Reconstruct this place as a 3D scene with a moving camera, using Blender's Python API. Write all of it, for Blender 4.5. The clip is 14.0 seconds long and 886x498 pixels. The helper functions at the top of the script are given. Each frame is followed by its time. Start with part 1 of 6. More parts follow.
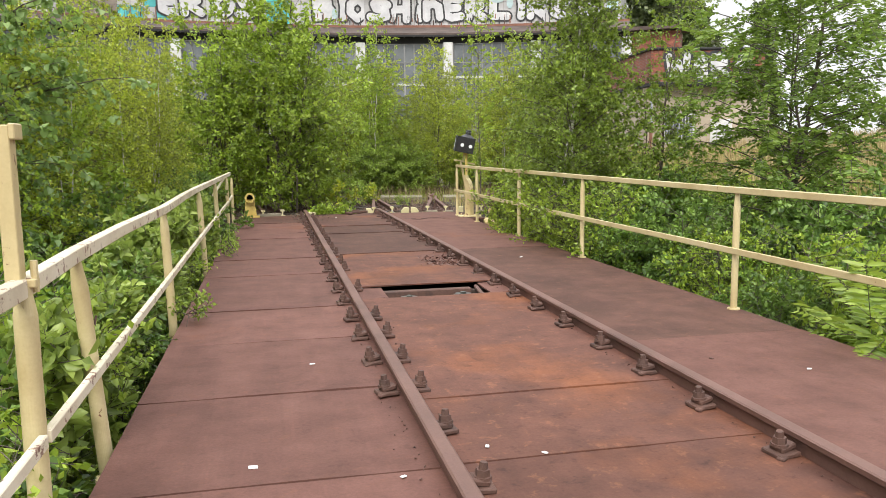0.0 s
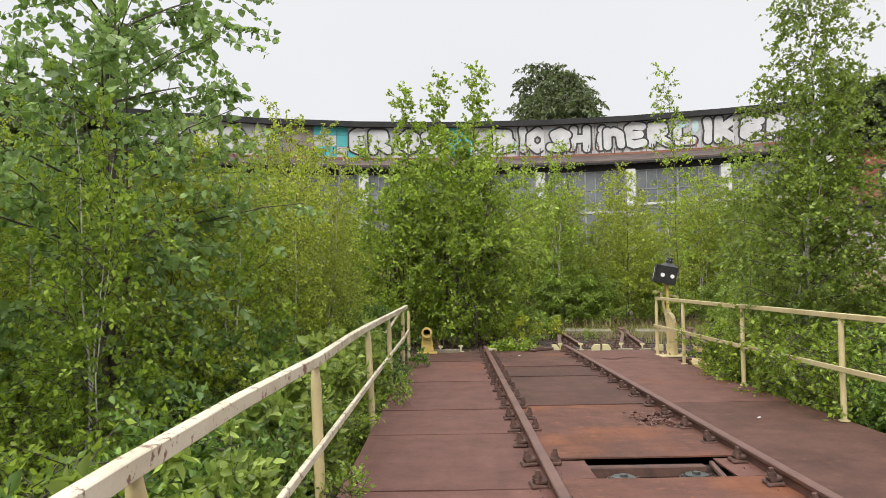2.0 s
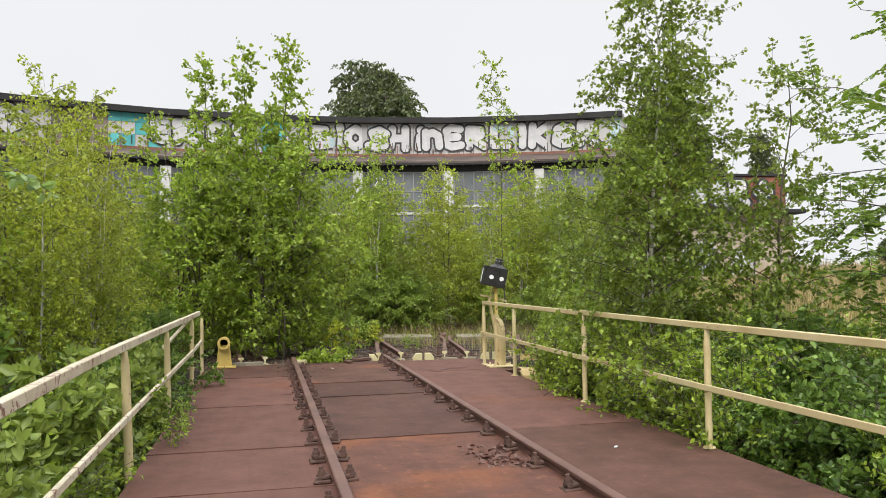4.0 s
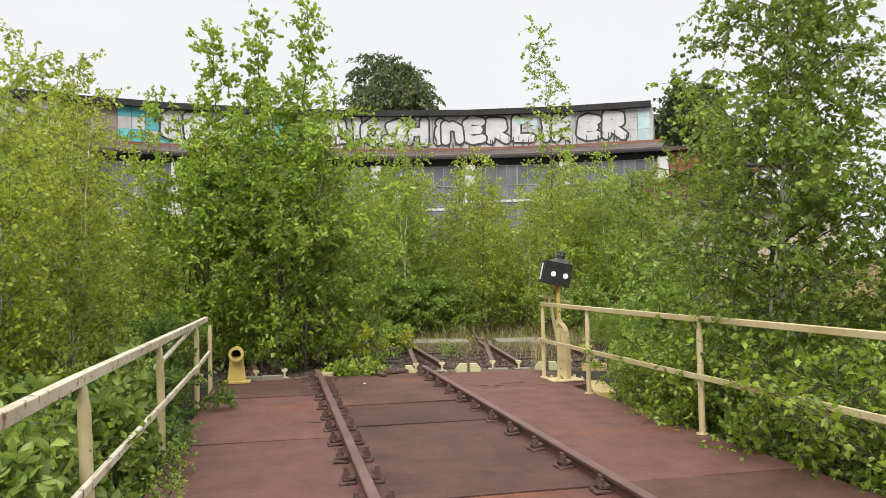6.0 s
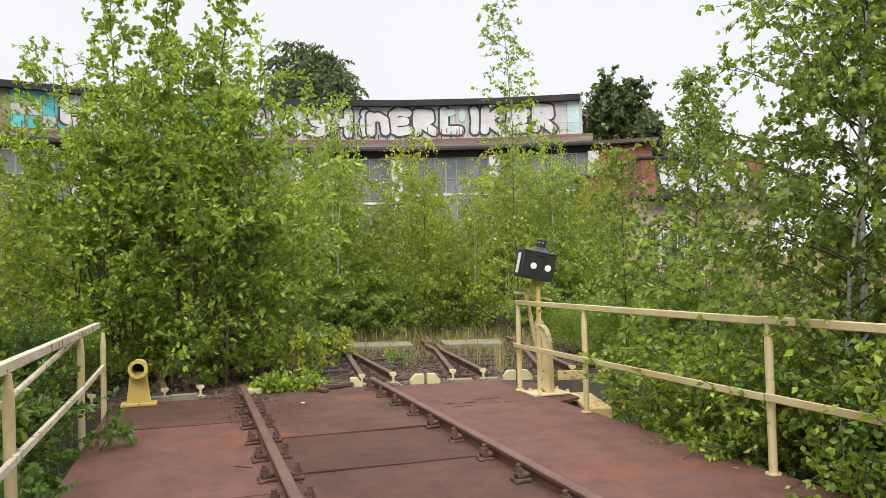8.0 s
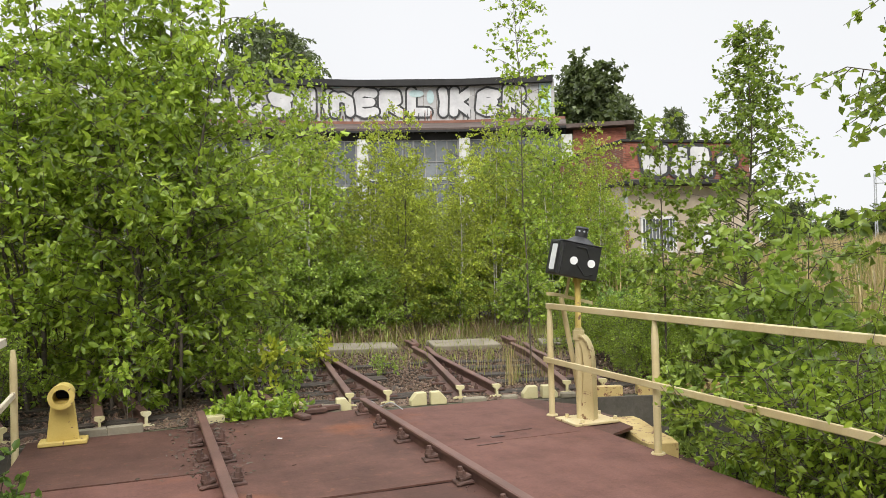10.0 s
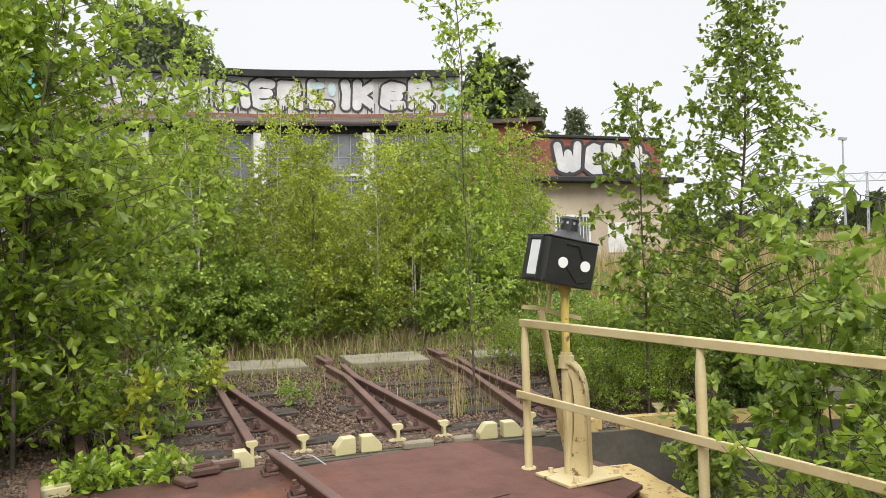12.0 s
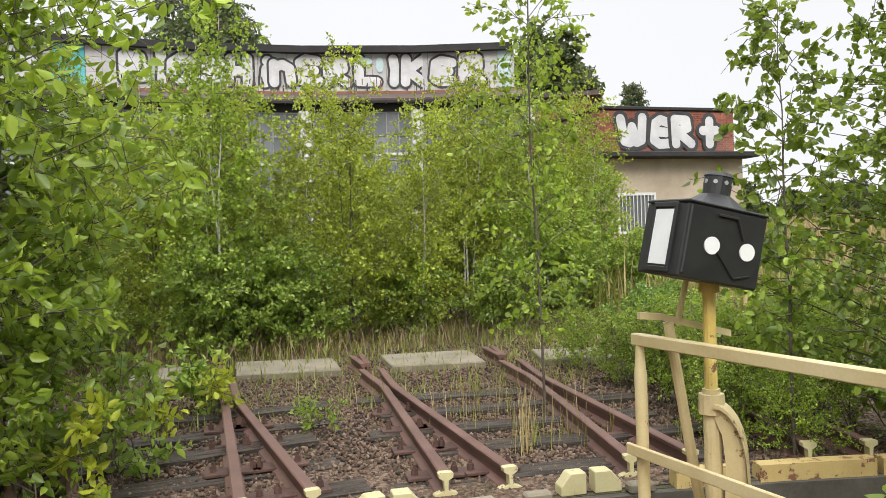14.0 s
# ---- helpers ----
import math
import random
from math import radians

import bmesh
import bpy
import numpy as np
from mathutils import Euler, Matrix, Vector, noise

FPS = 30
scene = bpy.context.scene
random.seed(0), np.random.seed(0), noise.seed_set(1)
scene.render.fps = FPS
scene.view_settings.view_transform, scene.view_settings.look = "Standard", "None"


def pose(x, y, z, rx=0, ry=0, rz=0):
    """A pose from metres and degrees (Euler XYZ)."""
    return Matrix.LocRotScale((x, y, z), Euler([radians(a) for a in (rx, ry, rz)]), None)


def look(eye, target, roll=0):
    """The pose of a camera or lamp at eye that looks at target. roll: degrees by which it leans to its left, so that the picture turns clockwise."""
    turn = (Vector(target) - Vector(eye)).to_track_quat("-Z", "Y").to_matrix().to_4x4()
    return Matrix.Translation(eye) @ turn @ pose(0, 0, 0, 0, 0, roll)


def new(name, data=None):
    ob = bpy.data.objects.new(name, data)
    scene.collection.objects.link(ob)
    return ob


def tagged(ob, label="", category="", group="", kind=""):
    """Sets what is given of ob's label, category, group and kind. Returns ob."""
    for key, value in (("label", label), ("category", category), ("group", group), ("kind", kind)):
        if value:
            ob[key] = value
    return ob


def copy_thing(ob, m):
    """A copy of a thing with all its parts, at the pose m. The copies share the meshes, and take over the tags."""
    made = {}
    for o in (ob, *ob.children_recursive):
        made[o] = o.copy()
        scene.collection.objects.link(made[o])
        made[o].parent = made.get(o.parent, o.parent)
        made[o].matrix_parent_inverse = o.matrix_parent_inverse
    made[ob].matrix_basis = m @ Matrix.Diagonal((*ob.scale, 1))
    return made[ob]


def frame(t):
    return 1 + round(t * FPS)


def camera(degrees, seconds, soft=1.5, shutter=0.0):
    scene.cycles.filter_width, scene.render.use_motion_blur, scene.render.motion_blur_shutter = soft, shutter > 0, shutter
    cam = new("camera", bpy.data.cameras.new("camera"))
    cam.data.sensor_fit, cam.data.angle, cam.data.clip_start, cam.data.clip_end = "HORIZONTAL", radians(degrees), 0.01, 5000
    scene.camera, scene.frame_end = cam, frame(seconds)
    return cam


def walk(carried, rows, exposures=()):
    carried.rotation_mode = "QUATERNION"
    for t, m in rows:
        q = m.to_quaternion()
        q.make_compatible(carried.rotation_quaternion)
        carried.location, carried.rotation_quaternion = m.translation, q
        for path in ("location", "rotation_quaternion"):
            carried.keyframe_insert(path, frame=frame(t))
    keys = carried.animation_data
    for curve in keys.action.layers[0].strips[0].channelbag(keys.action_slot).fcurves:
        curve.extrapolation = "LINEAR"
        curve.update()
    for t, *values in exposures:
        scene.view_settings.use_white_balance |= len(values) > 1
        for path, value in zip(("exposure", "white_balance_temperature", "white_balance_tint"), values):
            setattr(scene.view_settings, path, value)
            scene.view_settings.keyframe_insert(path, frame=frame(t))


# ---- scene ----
cam = camera(59.0, 14.0, 0.75)
PATH = [
    (0, (-1.398, -1.336, 1.3), (-0.978, 0.603, 1.048), -0.7),
    (0.5, (-1.385, -0.981, 1.34), (-1.015, 0.981, 1.213), -0.6),
    (1, (-1.376, -0.593, 1.357), (-0.998, 1.371, 1.329), -0.7),
    (1.5, (-1.363, -0.169, 1.369), (-1.169, 1.821, 1.399), -0.6),
    (2, (-1.386, 0.13, 1.345), (-1.404, 2.128, 1.426), -1.0),
    (2.5, (-1.353, 0.527, 1.365), (-1.161, 2.516, 1.447), -1.0),
    (3, (-1.285, 0.945, 1.377), (-1.021, 2.926, 1.456), -0.9),
    (3.5, (-1.26, 1.338, 1.354), (-0.92, 3.307, 1.435), -0.7),
    (3.7, (-1.244, 1.504, 1.349), (-0.796, 3.452, 1.428), -0.7),
    (5.8, (-1.18, 3.597, 1.351), (-0.773, 5.554, 1.423), -1.2),
    (6, (-1.28, 3.771, 1.345), (-0.868, 5.727, 1.421), -1.1),
    (6.5, (-1.321, 4.239, 1.315), (-0.847, 6.181, 1.389), -1.2),
    (7, (-1.344, 4.714, 1.32), (-0.895, 6.661, 1.397), -1.3),
    (7.5, (-1.359, 5.189, 1.335), (-0.786, 7.104, 1.403), -1.3),
    (7.7, (-1.316, 5.394, 1.301), (-0.717, 7.301, 1.369), -1.4),
    (9.8, (-1.219, 7.369, 1.426), (-0.581, 9.265, 1.456), -1.4),
    (10, (-1.179, 7.574, 1.415), (-0.471, 9.444, 1.443), -1.5),
    (10.5, (-1.124, 8.047, 1.444), (-0.353, 9.892, 1.473), -1.5),
    (11, (-1.071, 8.513, 1.429), (-0.199, 10.313, 1.455), -1.5),
    (11.5, (-0.943, 8.959, 1.414), (0.052, 10.694, 1.435), -1.6),
    (12, (-0.771, 9.404, 1.437), (0.172, 11.168, 1.458), -1.8),
    (12.5, (-0.563, 9.821, 1.464), (0.498, 11.517, 1.478), -1.7),
    (13, (-0.273, 10.222, 1.473), (0.761, 11.934, 1.482), -2.2),
    (13.5, (-0.121, 10.629, 1.443), (0.801, 12.404, 1.447), -2.1),
    (14, (0.021, 11.057, 1.434), (0.845, 12.879, 1.414), -2.0),
]
walk(cam, [(t, look(eye, target, roll)) for t, eye, target, roll in PATH], [(0.0, 0.52), (0.5, 0.38), (1.0, 0.3), (2.0, 0.25), (3.5, 0.27), (7.5, 0.36), (12.0, 0.38), (14.0, 0.4)])

# ---- sky, sun, exposure ----
world = bpy.data.worlds.new("overcast_sky")
scene.world = world
world.use_nodes = True
wn, wl = world.node_tree.nodes, world.node_tree.links
wn.clear()
w_out = wn.new("ShaderNodeOutputWorld")
w_bg = wn.new("ShaderNodeBackground")
w_sky = wn.new("ShaderNodeTexSky")
w_sky.sky_type = 'NISHITA'
w_sky.sun_disc = False
w_sky.sun_elevation, w_sky.sun_rotation = radians(42), radians(202)
w_geo = wn.new("ShaderNodeTexCoord")
w_sep = wn.new("ShaderNodeSeparateXYZ")
w_grad = wn.new("ShaderNodeMapRange")
w_grad.inputs["From Min"].default_value, w_grad.inputs["From Max"].default_value = 0.36, 1.0
w_grad.inputs["To Min"].default_value, w_grad.inputs["To Max"].default_value = 7.35, 22.5
w_cloud = wn.new("ShaderNodeTexNoise")
w_cloud.inputs["Scale"].default_value, w_cloud.inputs["Detail"].default_value = 2.2, 4.0
w_cr = wn.new("ShaderNodeMapRange")
w_cr.inputs["To Min"].default_value, w_cr.inputs["To Max"].default_value = 0.95, 1.05
w_mul = wn.new("ShaderNodeMath")
w_mul.operation = 'MULTIPLY'
w_tint = wn.new("ShaderNodeVectorMath")
w_tint.operation = 'SCALE'
w_tint.inputs[0].default_value = (0.985, 0.995, 1.02)
w_mix = wn.new("ShaderNodeMix")
w_mix.data_type = 'RGBA'
w_mix.inputs["Factor"].default_value = 0.985
wl.new(w_geo.outputs["Generated"], w_sep.inputs[0])
wl.new(w_sep.outputs["Z"], w_grad.inputs["Value"])
wl.new(w_geo.outputs["Generated"], w_cloud.inputs["Vector"])
wl.new(w_cloud.outputs["Fac"], w_cr.inputs["Value"])
wl.new(w_grad.outputs[0], w_mul.inputs[0])
wl.new(w_cr.outputs[0], w_mul.inputs[1])
wl.new(w_mul.outputs[0], w_tint.inputs["Scale"])
wl.new(w_sky.outputs[0], w_mix.inputs["A"])
wl.new(w_tint.outputs[0], w_mix.inputs["B"])
wl.new(w_mix.outputs["Result"], w_bg.inputs["Color"])
w_bg.inputs["Strength"].default_value = 0.1
wl.new(w_bg.outputs[0], w_out.inputs[0])

sun = new("sun", bpy.data.lights.new("sun", 'SUN'))
sun.data.energy, sun.data.angle, sun.data.color = 2.3, radians(30), (1.0, 0.95, 0.86)
sun.matrix_world = look((-14, -34, 33), (0, 0, 0))


# ---- materials ----
def nodes_of(name):
    m = bpy.data.materials.new(name)
    m.use_nodes = True
    nt = m.node_tree
    return m, nt, nt.nodes["Principled BSDF"]


def noise_node(nt, scale, detail=4.0, rough=0.6, vec=None):
    n = nt.nodes.new("ShaderNodeTexNoise")
    n.inputs["Scale"].default_value, n.inputs["Detail"].default_value, n.inputs["Roughness"].default_value = scale, detail, rough
    if vec is not None:
        nt.links.new(vec, n.inputs["Vector"])
    return n


def ramp(nt, fac, stops):
    r = nt.nodes.new("ShaderNodeValToRGB")
    while len(r.color_ramp.elements) < len(stops):
        r.color_ramp.elements.new(0.5)
    for e, (p, c) in zip(r.color_ramp.elements, stops):
        e.position, e.color = p, (*c, 1)
    nt.links.new(fac, r.inputs["Fac"])
    return r


def mix_col(nt, fac, a, b, mode='MIX'):
    m = nt.nodes.new("ShaderNodeMix")
    m.data_type, m.blend_type = 'RGBA', mode
    if isinstance(fac, float):
        m.inputs["Factor"].default_value = fac
    else:
        nt.links.new(fac, m.inputs["Factor"])
    for k, v in (("A", a), ("B", b)):
        if isinstance(v, tuple):
            m.inputs[k].default_value = (*v, 1)
        else:
            nt.links.new(v, m.inputs[k])
    return m.outputs["Result"]


def bump(nt, bsdf, height, strength=0.3, dist=0.01):
    b = nt.nodes.new("ShaderNodeBump")
    b.inputs["Strength"].default_value, b.inputs["Distance"].default_value = strength, dist
    nt.links.new(height, b.inputs["Height"])
    nt.links.new(b.outputs[0], bsdf.inputs["Normal"])


def place_vec(nt):
    return nt.nodes.new("ShaderNodeNewGeometry").outputs["Position"]


def surface(name, stops_large, stops_fine, scale_large, scale_fine, fine=0.5, rough=0.8, metal=0.0, bump_s=0.3, bump_d=0.005, jitter=0.0):
    """Two scales of tone: a broad blotch ramp multiplied by a fine grain ramp, with relief from the grain."""
    m, nt, b = nodes_of(name)
    v = place_vec(nt)
    n1 = noise_node(nt, scale_large, 5, 0.62, v)
    n2 = noise_node(nt, scale_fine, 6, 0.7, v)
    c1 = ramp(nt, n1.outputs["Fac"], stops_large)
    c2 = ramp(nt, n2.outputs["Fac"], stops_fine)
    col = mix_col(nt, fine, c1.outputs["Color"], c2.outputs["Color"], 'MULTIPLY')
    if jitter:
        oi = nt.nodes.new("ShaderNodeObjectInfo")
        mr = nt.nodes.new("ShaderNodeMapRange")
        mr.inputs["To Min"].default_value, mr.inputs["To Max"].default_value = 1 - jitter, 1 + jitter
        nt.links.new(oi.outputs["Random"], mr.inputs["Value"])
        hs = nt.nodes.new("ShaderNodeHueSaturation")
        nt.links.new(mr.outputs[0], hs.inputs["Value"])
        nt.links.new(col, hs.inputs["Color"])
        col = hs.outputs["Color"]
    nt.links.new(col, b.inputs["Base Color"])
    b.inputs["Roughness"].default_value, b.inputs["Metallic"].default_value = rough, metal
    bump(nt, b, n2.outputs["Fac"], bump_s, bump_d)
    return m


def leaf_material(name, dark, light, through_col, jitter=0.42):
    m, nt, b = nodes_of(name)
    g = nt.nodes.new("ShaderNodeNewGeometry")
    r = ramp(nt, g.outputs["Random Per Island"], [(0.0, tuple(0.6 * a for a in dark)), (0.5, tuple(0.55 * a + 0.45 * c for a, c in zip(dark, light))), (0.85, light), (1.0, tuple(1.25 * c for c in light))])
    big = noise_node(nt, 0.9, 2, 0.5, g.outputs["Position"])
    mr = nt.nodes.new("ShaderNodeMapRange")
    mr.inputs["From Min"].default_value, mr.inputs["From Max"].default_value = 0.3, 0.7
    mr.inputs["To Min"].default_value, mr.inputs["To Max"].default_value = 1 - jitter, 1 + jitter
    nt.links.new(big.outputs["Fac"], mr.inputs["Value"])
    hs = nt.nodes.new("ShaderNodeHueSaturation")
    nt.links.new(mr.outputs[0], hs.inputs["Value"])
    nt.links.new(r.outputs["Color"], hs.inputs["Color"])
    nt.links.new(hs.outputs["Color"], b.inputs["Base Color"])
    b.inputs["Roughness"].default_value = 0.4
    t = nt.nodes.new("ShaderNodeBsdfTranslucent")
    t.inputs["Color"].default_value = (*through_col, 1)
    mx = nt.nodes.new("ShaderNodeMixShader")
    mx.inputs["Fac"].default_value = 0.4
    out = nt.nodes["Material Output"]
    nt.links.new(b.outputs[0], mx.inputs[1])
    nt.links.new(t.outputs[0], mx.inputs[2])
    nt.links.new(mx.outputs[0], out.inputs["Surface"])
    return m


def plate_material(name, stops, oxide_from, soot_to, spots):
    m, nt, b = nodes_of(name)
    v = place_vec(nt)
    n1 = noise_node(nt, 0.55, 5, 0.6, v)
    n2 = noise_node(nt, 3.2, 6, 0.65, v)
    n3 = noise_node(nt, 60, 4, 0.7, v)
    n4 = noise_node(nt, 1.3, 4, 0.55, v)
    base = ramp(nt, n2.outputs["Fac"], stops)
    oxide = ramp(nt, n2.outputs["Fac"], [(0.3, (0.15, 0.056, 0.03)), (0.7, (0.245, 0.093, 0.043))])
    f1 = ramp(nt, n1.outputs["Fac"], [(oxide_from, (0, 0, 0)), (oxide_from + 0.1, (0.8, 0.8, 0.8))])
    soot = ramp(nt, n4.outputs["Fac"], [(soot_to - 0.2, (0.6, 0.61, 0.63)), (soot_to, (1, 1, 1))])
    oi = nt.nodes.new("ShaderNodeObjectInfo")
    col = mix_col(nt, f1.outputs["Color"], base.outputs["Color"], oxide.outputs["Color"])
    col = mix_col(nt, 0.65, col, soot.outputs["Color"], 'MULTIPLY')
    n5 = noise_node(nt, 9.0, 8, 0.72, v)
    spot = ramp(nt, n5.outputs["Fac"], [(0.57, (0, 0, 0)), (0.64, (spots, spots, spots))])
    col = mix_col(nt, spot.outputs["Color"], col, (0.225, 0.10, 0.058))
    pit = ramp(nt, n5.outputs["Fac"], [(0.36, (0.5, 0.5, 0.52)), (0.43, (1, 1, 1))])
    col = mix_col(nt, 0.2 + spots * 0.6, col, pit.outputs["Color"], 'MULTIPLY')
    mp = nt.nodes.new("ShaderNodeMapping")
    mp.inputs["Scale"].default_value = (11, 0.7, 1)
    nt.links.new(v, mp.inputs["Vector"])
    n6 = noise_node(nt, 1.0, 4, 0.6, mp.outputs[0])
    scuff = ramp(nt, n6.outputs["Fac"], [(0.40, (0.72, 0.73, 0.75)), (0.52, (1, 1, 1)), (0.64, (1, 1, 1)), (0.7, (1.35, 1.3, 1.25))])
    col = mix_col(nt, 0.22, col, scuff.outputs["Color"], 'MULTIPLY')
    grain = ramp(nt, n3.outputs["Fac"], [(0.3, (0.78, 0.78, 0.78)), (0.65, (1.05, 1.05, 1.05))])
    col = mix_col(nt, 0.7, col, grain.outputs["Color"], 'MULTIPLY')
    mr = nt.nodes.new("ShaderNodeMapRange")
    mr.inputs["To Min"].default_value, mr.inputs["To Max"].default_value = 0.86, 1.14
    nt.links.new(oi.outputs["Random"], mr.inputs["Value"])
    hs = nt.nodes.new("ShaderNodeHueSaturation")
    nt.links.new(mr.outputs[0], hs.inputs["Value"])
    nt.links.new(col, hs.inputs["Color"])
    nt.links.new(hs.outputs["Color"], b.inputs["Base Color"])
    b.inputs["Roughness"].default_value = 0.75
    b.inputs["Specular IOR Level"].default_value = 0.22
    add = nt.nodes.new("ShaderNodeMath")
    add.operation = 'MULTIPLY_ADD'
    add.inputs[1].default_value = 0.25
    nt.links.new(n3.outputs["Fac"], add.inputs[0])
    nt.links.new(n2.outputs["Fac"], add.inputs[2])
    bump(nt, b, add.outputs[0], 0.35, 0.012)
    return m


def paint_material(name, stops, chip, chip_at=0.62, rough=0.5):
    """Old oil paint with chipped spots that show rust."""
    m, nt, b = nodes_of(name)
    v = place_vec(nt)
    n1 = noise_node(nt, 2.0, 5, 0.6, v)
    n2 = noise_node(nt, 14, 6, 0.7, v)
    n3 = noise_node(nt, 90, 3, 0.6, v)
    c = ramp(nt, n1.outputs["Fac"], stops)
    f = ramp(nt, n2.outputs["Fac"], [(chip_at, (0, 0, 0)), (chip_at + 0.03, (1, 1, 1))])
    f.color_ramp.interpolation = 'LINEAR'
    col = mix_col(nt, f.outputs["Color"], c.outputs["Color"], chip)
    g = ramp(nt, n3.outputs["Fac"], [(0.3, (0.86, 0.85, 0.82)), (0.7, (1, 1, 1))])
    col = mix_col(nt, 0.6, col, g.outputs["Color"], 'MULTIPLY')
    nt.links.new(col, b.inputs["Base Color"])
    b.inputs["Roughness"].default_value = rough
    inv = nt.nodes.new("ShaderNodeMath")
    inv.operation = 'SUBTRACT'
    inv.inputs[0].default_value = 1.0
    nt.links.new(f.outputs["Color"], inv.inputs[1])
    bump(nt, b, inv.outputs[0], 0.4, 0.002)
    return m


M_PLATE = plate_material("rusted_steel_plate", [(0.25, (0.098, 0.047, 0.038)), (0.5, (0.146, 0.07, 0.056)), (0.75, (0.18, 0.09, 0.073))], 0.6, 0.42, 0.2)
M_PLATE_RED = plate_material("orange_rusted_plate", [(0.25, (0.08, 0.038, 0.029)), (0.5, (0.124, 0.056, 0.041)), (0.75, (0.16, 0.072, 0.051))], 0.5, 0.48, 0.6)
M_PLATE_DIM = plate_material("sooty_rusted_plate", [(0.25, (0.062, 0.033, 0.026)), (0.5, (0.096, 0.048, 0.037)), (0.75, (0.125, 0.063, 0.049))], 0.6, 0.52, 0.25)
M_RAIL = surface("rusted_rail_steel", [(0.3, (0.10, 0.052, 0.041)), (0.7, (0.18, 0.094, 0.075))], [(0.3, (0.7, 0.7, 0.7)), (0.7, (1, 1, 1))], 2.5, 70, 0.7, 0.6, 0.0, 0.35, 0.003)
M_BOLT = surface("dark_rusted_iron", [(0.3, (0.055, 0.03, 0.024)), (0.7, (0.13, 0.065, 0.048))], [(0.3, (0.6, 0.6, 0.6)), (0.7, (1, 1, 1))], 9, 80, 0.7, 0.75, 0.0, 0.5, 0.004)
M_CREAM = paint_material("chipped_cream_paint", [(0.3, (0.47, 0.37, 0.19)), (0.55, (0.58, 0.485, 0.275)), (0.8, (0.64, 0.56, 0.36))], (0.2, 0.09, 0.05), 0.655)
M_LEVER = paint_material("rust_streaked_cream_paint", [(0.3, (0.45, 0.35, 0.17)), (0.55, (0.57, 0.47, 0.26)), (0.8, (0.63, 0.55, 0.36))], (0.2, 0.11, 0.055), 0.585)
M_PALE = paint_material("chipped_pale_paint", [(0.3, (0.50, 0.43, 0.31)), (0.5, (0.66, 0.59, 0.45)), (0.75, (0.76, 0.71, 0.59))], (0.22, 0.12, 0.085), 0.57)
M_YELLOW = paint_material("worn_yellow_paint", [(0.3, (0.52, 0.38, 0.10)), (0.55, (0.64, 0.50, 0.16)), (0.8, (0.68, 0.58, 0.30))], (0.18, 0.10, 0.06), 0.62)
M_RIM = paint_material("rust_eaten_yellow_paint", [(0.3, (0.42, 0.30, 0.12)), (0.55, (0.55, 0.42, 0.18)), (0.8, (0.6, 0.5, 0.3))], (0.19, 0.09, 0.05), 0.555)
M_HEAD = paint_material("pale_yellow_paint", [(0.3, (0.46, 0.40, 0.20)), (0.6, (0.56, 0.51, 0.30)), (0.8, (0.6, 0.57, 0.40))], (0.3, 0.2, 0.12), 0.64)
M_BLACK = surface("matt_black_enamel", [(0.3, (0.012, 0.012, 0.013)), (0.7, (0.028, 0.028, 0.03))], [(0.3, (0.7, 0.7, 0.7)), (0.7, (1, 1, 1))], 6, 60, 0.6, 0.42, 0.0, 0.2, 0.002)
M_WHITE = surface("milk_glass", [(0.3, (0.72, 0.74, 0.76)), (0.7, (0.8, 0.81, 0.82))], [(0.3, (0.92, 0.92, 0.92)), (0.7, (1, 1, 1))], 5, 50, 0.5, 0.3, 0.0, 0.05, 0.001)
M_CONC = surface("weathered_concrete", [(0.3, (0.17, 0.145, 0.105)), (0.7, (0.29, 0.255, 0.19))], [(0.3, (0.7, 0.7, 0.68)), (0.7, (1, 1, 1))], 2.2, 45, 0.7, 0.9, 0.0, 0.4, 0.006, 0.08)
M_PITCON = surface("dirty_pit_concrete", [(0.3, (0.13, 0.12, 0.11)), (0.7, (0.32, 0.31, 0.29))], [(0.3, (0.6, 0.6, 0.6)), (0.7, (1, 1, 1))], 1.2, 25, 0.7, 0.9, 0.0, 0.5, 0.01)
def sleeper_wood():
    m, nt, b = nodes_of("weathered_sleeper_wood")
    tc = nt.nodes.new("ShaderNodeTexCoord")
    mp = nt.nodes.new("ShaderNodeMapping")
    mp.inputs["Scale"].default_value = (3.0, 26, 26)
    nt.links.new(tc.outputs["Object"], mp.inputs["Vector"])
    n1 = noise_node(nt, 1.0, 5, 0.7, mp.outputs[0])
    n2 = noise_node(nt, 3.0, 4, 0.6, place_vec(nt))
    c1 = ramp(nt, n1.outputs["Fac"], [(0.36, (0.014, 0.011, 0.009)), (0.5, (0.05, 0.039, 0.03)), (0.72, (0.115, 0.094, 0.075))])
    c2 = ramp(nt, n2.outputs["Fac"], [(0.3, (0.55, 0.52, 0.5)), (0.7, (1.1, 1.1, 1.1))])
    nt.links.new(mix_col(nt, 0.8, c1.outputs["Color"], c2.outputs["Color"], 'MULTIPLY'), b.inputs["Base Color"])
    b.inputs["Roughness"].default_value = 0.9
    bump(nt, b, n1.outputs["Fac"], 0.9, 0.015)
    return m


